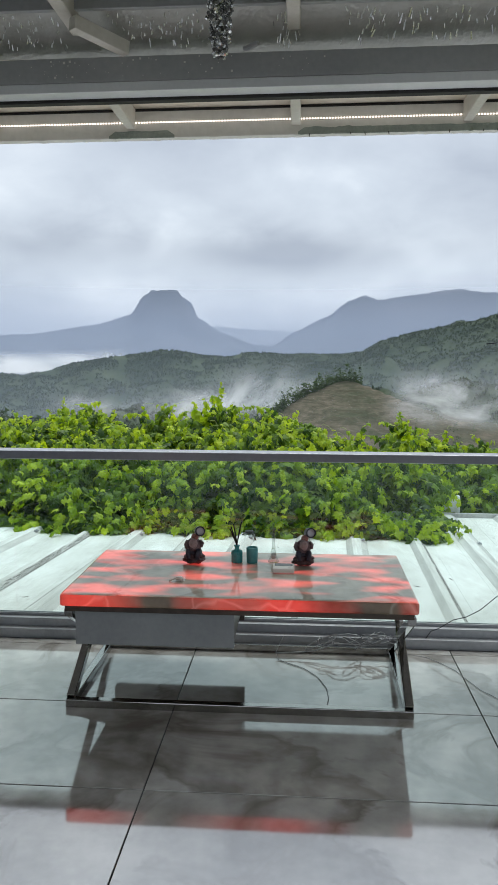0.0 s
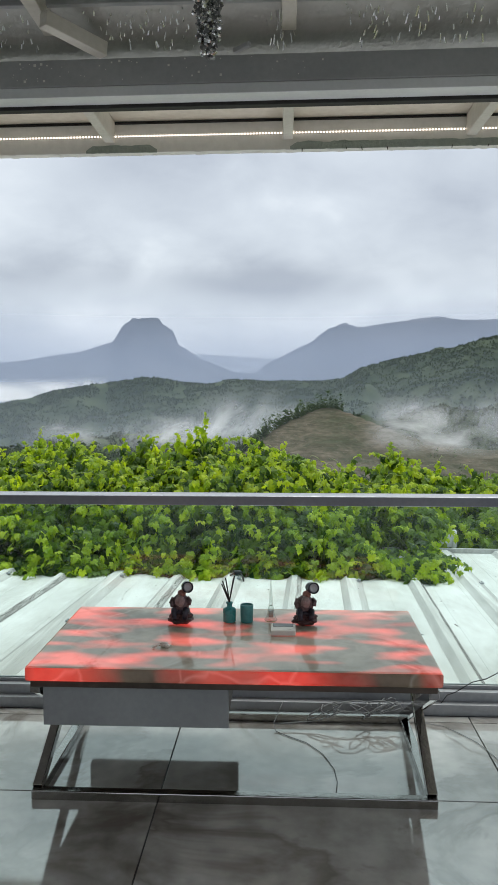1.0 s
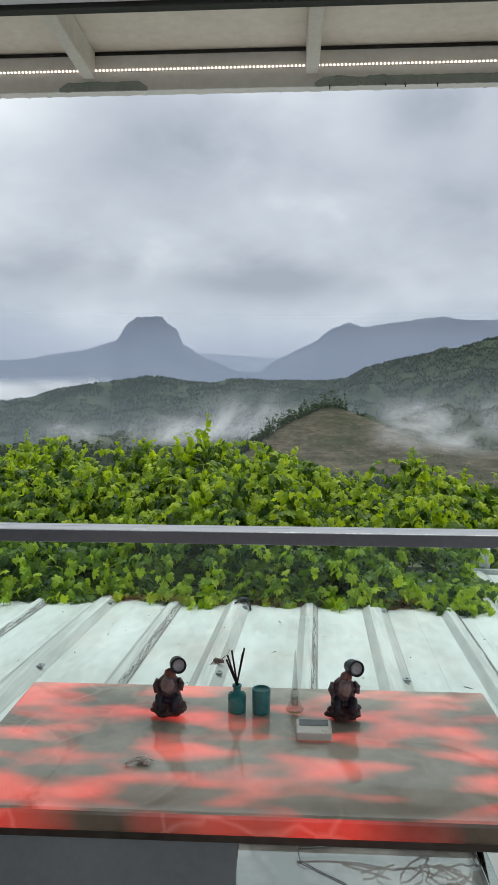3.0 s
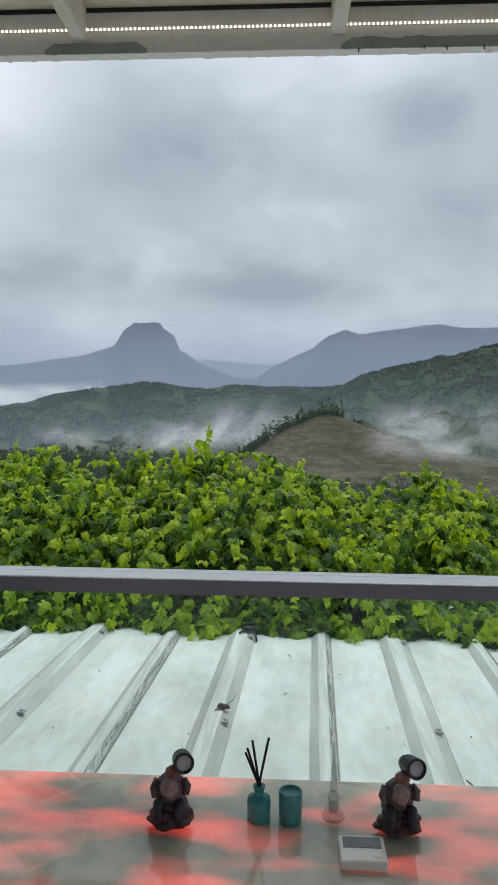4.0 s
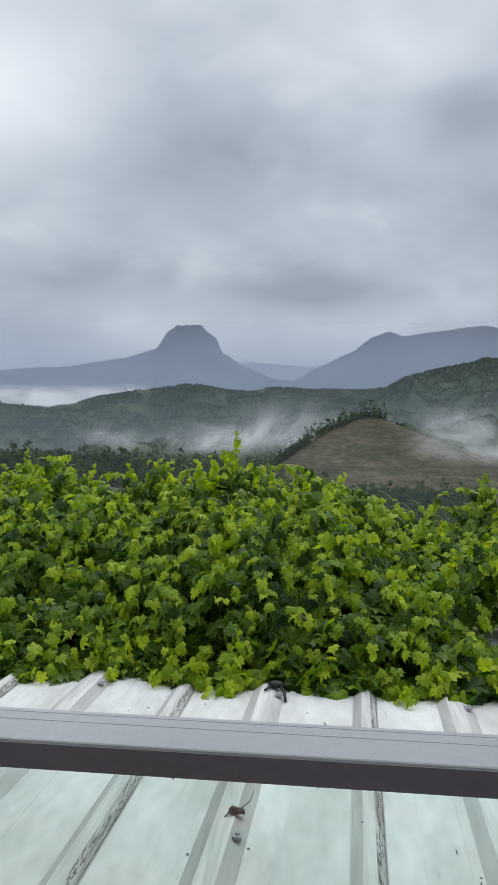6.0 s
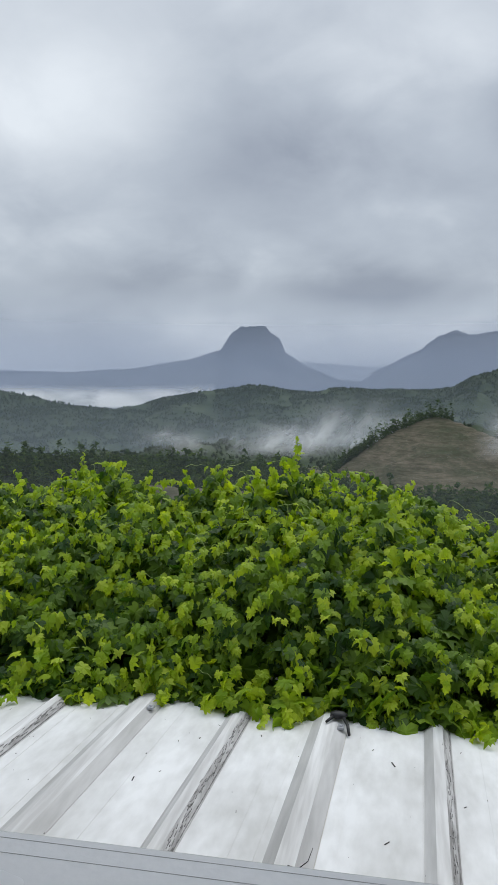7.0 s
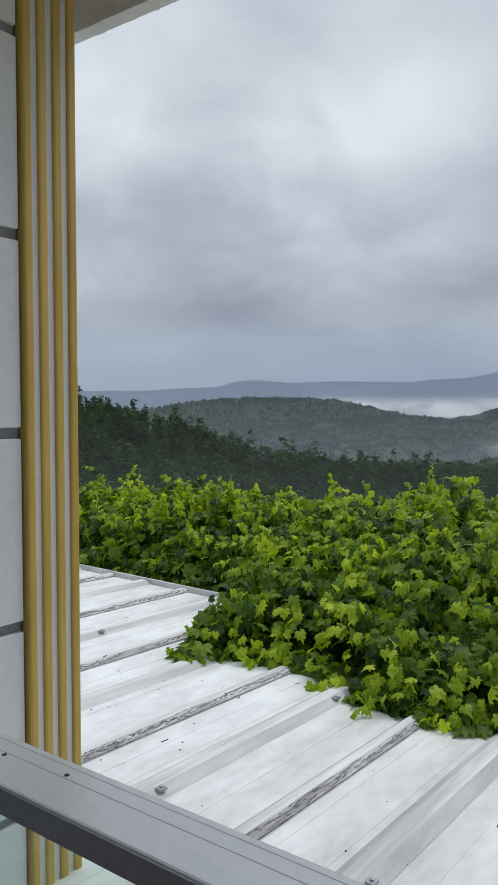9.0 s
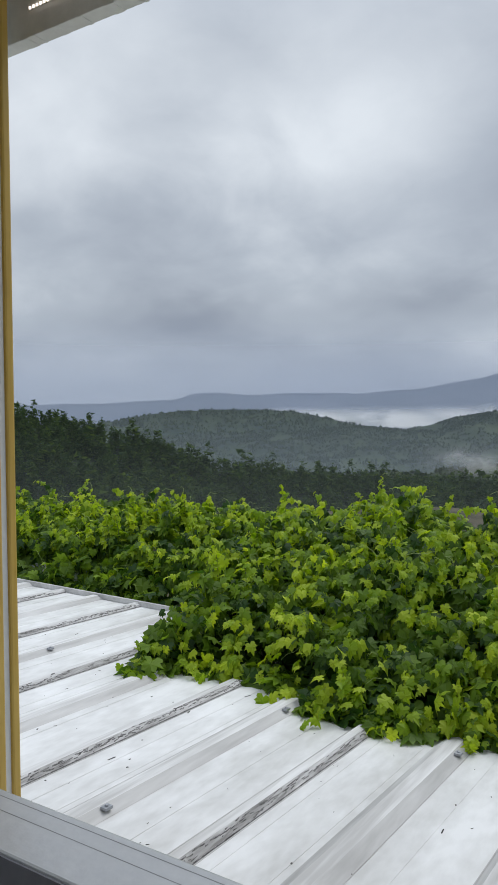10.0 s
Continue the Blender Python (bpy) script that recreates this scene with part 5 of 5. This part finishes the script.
def figurine(x, y, turn):
    """A small seated garden figure on a rock, holding up a round drum-shaped lamp; plain shapes."""
    bm = nb()
    blob(bm, (0, 0.002, 0.018), (0.048, 0.042, 0.019), 0.35, 1, 3, 0)
    blob(bm, (-0.015, -0.010, 0.030), (0.028, 0.026, 0.016), 0.35, 11, 3, 0)
    blob(bm, (0.016, 0.006, 0.031), (0.028, 0.028, 0.016), 0.35, 12, 3, 0)
    # seat and knees
    blob(bm, (0.0, 0.006, 0.050), (0.034, 0.030, 0.020), 0.3, 2, 3, 2)
    for sx in (-1, 1):
        tube(bm, [(sx * 0.015, 0.0, 0.056), (sx * 0.023, -0.024, 0.060), (sx * 0.022, -0.034, 0.048), (sx * 0.020, -0.036, 0.028)], 0.013, 8, 0.75)
    n1 = len(bm.faces)
    # coat, narrowing to the shoulders, and the arms
    lathe(bm, [(0.026, 0.0), (0.031, 0.012), (0.030, 0.030), (0.026, 0.046), (0.016, 0.056)], (0.0, 0.004, 0.056), 14, Matrix.Diagonal((1.05, 0.85, 1.0)))
    tube(bm, [(-0.027, 0.002, 0.100), (-0.036, -0.006, 0.084), (-0.030, -0.018, 0.072)], 0.0095, 8, 0.8)
    tube(bm, [(0.026, 0.002, 0.100), (0.037, -0.006, 0.092), (0.034, -0.012, 0.076)], 0.0095, 8, 0.8)
    bm.faces.ensure_lookup_table()
    for f in bm.faces[n1:]:
        f.material_index = 1
    for f in bm.faces[n1 - 48:n1]:
        f.material_index = 2
    # beard, face and cap
    blob(bm, (0.0, -0.021, 0.094), (0.019, 0.012, 0.024), 0.25, 8, 2, 4)
    blob(bm, (0.005, -0.006, 0.121), (0.0165, 0.0155, 0.016), 0.15, 9, 2, 5)
    blob(bm, (0.007, -0.021, 0.119), (0.005, 0.005, 0.005), 0.1, 10, 1, 5)
    tilt = Euler((radians(80), 0, radians(16))).to_matrix()
    n0 = len(bm.faces)
    lathe(bm, [(0.015, -0.034), (0.0205, -0.018), (0.0218, 0.015), (0.0218, 0.020), (0.0182, 0.020), (0.0175, 0.016)], (0.026, -0.006, 0.146), 20, tilt)
    lathe(bm, [(0.0170, 0.0145), (0.0170, 0.0165), (0.011, 0.0175), (0.0105, 0.0165), (0.004, 0.0185)], (0.026, -0.006, 0.146), 20, tilt)
    bm.faces.ensure_lookup_table()
    for i, f in enumerate(bm.faces):
        if i >= n0:
            f.material_index = 2 if i < n0 + 102 else 3
    bm.transform(pose(x, y, TZ + 0.0005, 0, 0, turn))
    low = min(v.co.z for v in bm.verts)
    bmesh.ops.translate(bm, verts=bm.verts, vec=(0, 0, TZ + 0.0005 - low))
    return single("figurine", bm, [STONEDARK, RESINGREY, NAVY, TRACK, BEARD, RUDDY], "dark resin figurine on a rock holding up a round lamp", "figurine", "figurines on the table", smooth=True)


figurine(-0.490, 3.83, 0)
figurine(-0.008, 3.835, 4)

diff = thing("reed_diffuser", (-0.303, 3.865, TZ), "teal frosted glass reed diffuser with black sticks", "diffuser")
part("bottle", lathe(nb(), [(0.021, 0.0), (0.025, 0.003), (0.0255, 0.045), (0.024, 0.052), (0.012, 0.058), (0.0105, 0.060), (0.0105, 0.072), (0.013, 0.073), (0.013, 0.078), (0.008, 0.079), (0.008, 0.060)], (-0.303, 3.865, TZ + 0.0005), 28), TEAL, diff, "teal frosted bottle", True)
for dx, dy, h in ((-0.026, -0.01, 0.165), (-0.016, 0.012, 0.172), (0.020, 0.006, 0.182), (-0.030, 0.0, 0.150), (0.017, -0.012, 0.176)):
    part("reed", tube(nb(), [(-0.303 - dx * 0.2, 3.865 - dy * 0.2, TZ + 0.062), (-0.303 + dx, 3.865 + dy, TZ + h)], 0.0027, 6), REED, diff, "black reed stick")
bm = lathe(nb(), [(0.022, 0.0), (0.0245, 0.003), (0.0255, 0.036), (0.0258, 0.066), (0.0248, 0.069), (0.0225, 0.069), (0.022, 0.064), (0.012, 0.0625), (0.002, 0.0605)], (-0.235, 3.865, TZ + 0.0005), 28)
candle = single("candle_jar", bm, TEALPALE, "teal frosted glass candle jar", "candle", smooth=True)
perf = thing("glass_bottle", (-0.141, 3.885, TZ), "slender clear glass bottle with a long tapering stopper", "bottle")
part("flask", lathe(nb(), [(0.024, 0.0), (0.026, 0.004), (0.020, 0.012), (0.0125, 0.030), (0.0125, 0.048), (0.010, 0.056), (0.006, 0.060)], (-0.141, 3.885, TZ + 0.0005), 20), CLEAR, perf, "clear flared glass base", True)
part("filling", lathe(nb(), [(0.009, 0.0), (0.0105, 0.016), (0.010, 0.024)], (-0.141, 3.885, TZ + 0.016), 16), IVORY, perf, "pale filling", True)
part("stopper", lathe(nb(), [(0.009, 0.0), (0.0075, 0.02), (0.0045, 0.06), (0.002, 0.105), (0.001, 0.112)], (-0.141, 3.885, TZ + 0.061), 16), CLEAR, perf, "long tapering glass stopper", True)

clock = thing("display_unit", (-0.092, 3.745, TZ), "small ivory plastic display box lying on the slab", "gauge")
bm = nb()
box(bm, -0.138, -0.046, 3.700, 3.788, TZ + 0.0005, TZ + 0.022, 0.004)
part("casing", bm, IVORY, clock)
part("screen", box(nb(), -0.130, -0.054, 3.743, 3.780, TZ + 0.0215, TZ + 0.0232, 0.001), LENSGREY, clock, "dark grey screen")
part("button", lathe(nb(), [(0.008, 0), (0.008, 0.0016), (0.006, 0.002)], (-0.064, 3.720, TZ + 0.0218), 14), IVORY, clock, "round button")
bm = nb()
tube(bm, [(-0.55, 3.545, TZ + 0.004), (-0.535, 3.555, TZ + 0.010), (-0.515, 3.56, TZ + 0.012)], 0.0045, 6, 0.6)
blob(bm, (-0.512, 3.565, TZ + 0.010), (0.016, 0.008, 0.009), 0.5, 3, 2)
blob(bm, (-0.500, 3.555, TZ + 0.007), (0.010, 0.007, 0.006), 0.5, 5, 2)
tube(bm, [(-0.52, 3.56, TZ + 0.008), (-0.50, 3.572, TZ + 0.006), (-0.485, 3.57, TZ + 0.005)], 0.003, 5, 0.5)
single("dried_flower", bm, DRIED, "small dried flower sprig lying on the slab", "dried flower", smooth=True)

# ---- hanging crystal garland ----
garland = thing("crystal_garland", (-0.37, 3.87, 2.60), "hanging cluster of silvery faceted crystals", "garland")
bm, bl = nb(), nb()
rg = random.Random(12)
for k in range(520):
    t = rg.random()
    z = 2.62 + 0.33 * t
    rad = 0.05 * (0.55 + 0.6 * min(1, t * 2.2)) * math.sqrt(rg.random())
    a, s = rg.uniform(0, 6.28), rg.uniform(0.005, 0.012)
    c = Vector((-0.375 + rad * math.cos(a), 3.87 + rad * math.sin(a), z))
    r = bmesh.ops.create_icosphere(bm if k % 3 else bl, subdivisions=1, radius=s)
    sq = Euler((rg.uniform(0, 3), rg.uniform(0, 3), 0)).to_matrix()
    for v in r["verts"]:
        q = v.co.copy()
        q.z *= rg.choice((0.5, 0.9, 1.4))
        v.co = c + sq @ q
part("crystal_cluster", bm, SILVER, garland, "silvery crystals", kind="stuff")
part("bead_cluster", bl, LENSGREY, garland, "dark beads between the crystals", kind="stuff")
part("hanger", tube(nb(), [(-0.375, 3.87, 2.63), (-0.375, 3.87, 2.962)], 0.004, 6), BLACK, garland)
single("hook_bracket", bar(nb(), (-0.30, 4.19, 2.772), (-0.235, 4.14, 2.778), 0.018, 0.018), BEAMPAINT, "dark steel hook fixed to the beam", "bracket")

# ---- small things on the roof ----
bm = nb()
box(bm, 1.275, 1.625, 8.512, 8.532, -0.22, -0.055, 0.008)
for x in (1.262, 1.585):
    box(bm, x, x + 0.05, 8.500, 8.540, -0.235, -0.04, 0.018)
for k in range(5):
    for x in (1.275, 1.60):
        box(bm, x, x + 0.024, 8.497, 8.502, -0.17 + 0.024 * k, -0.158 + 0.024 * k, 0.002)
box(bm, 1.30, 1.60, 8.505, 8.513, -0.11, -0.08, 0.004)
single("plastic_chair_back", bm, WALLPAINT, "white plastic chair back among the leaves", "chair")
bm = nb()
blob(bm, (-0.478, 7.14, RZ + 0.027), (0.045, 0.03, 0.02), 0.4, 3, 2, 0)
tube(bm, [(-0.46, 7.13, RZ + 0.026), (-0.43, 7.06, RZ + 0.012), (-0.42, 7.0, RZ - 0.008)], 0.009, 6, 0.8)
tube(bm, [(-0.50, 7.13, RZ + 0.026), (-0.535, 7.07, RZ + 0.018)], 0.008, 6, 0.8)
single("clamp", bm, BLACK, "black clamp on a roof rib under the leaves", "clamp", smooth=True)
bm = nb()
blob(bm, (-0.535, 5.82, RZ + 0.063), (0.032, 0.014, 0.014), 0.6, 6, 2, 0)
tube(bm, [(-0.53, 5.82, RZ + 0.064), (-0.49, 5.84, RZ + 0.09), (-0.48, 5.90, RZ + 0.10)], 0.002, 5, 0.6)
tube(bm, [(-0.56, 5.81, RZ + 0.063), (-0.585, 5.79, RZ + 0.045)], 0.003, 5, 0.6)
single("dry_leaf", bm, GRIME, "curled dark dry leaf with its stalk lying on the roof", "leaf")

# ---- floor tiles, last ----
tile_mesh = {}
JX, JY, GAP = -0.512, 3.44, 0.0025
for i in range(-2, 5):
    for j in range(-13, 2):
        x0, x1 = max(JX + 1.2 * i, X0) + GAP, min(JX + 1.2 * (i + 1), X1) - GAP
        y0, y1 = max(JY + 0.6 * j, YB) + GAP, min(JY + 0.6 * (j + 1), YF) - GAP
        if x1 - x0 < 0.02 or y1 - y0 < 0.02:
            continue
        key = (round(x1 - x0, 3), round(y1 - y0, 3))
        if key not in tile_mesh:
            w, d = key
            tile_mesh[key] = finish(box(nb(), -w / 2, w / 2, -d / 2, d / 2, -0.005, 0, 0.0012), "tile", TILE)
        ob = new("tile", tile_mesh[key])
        ob.parent = floor
        ob.location = ((x0 + x1) / 2, (y0 + y1) / 2, 0)
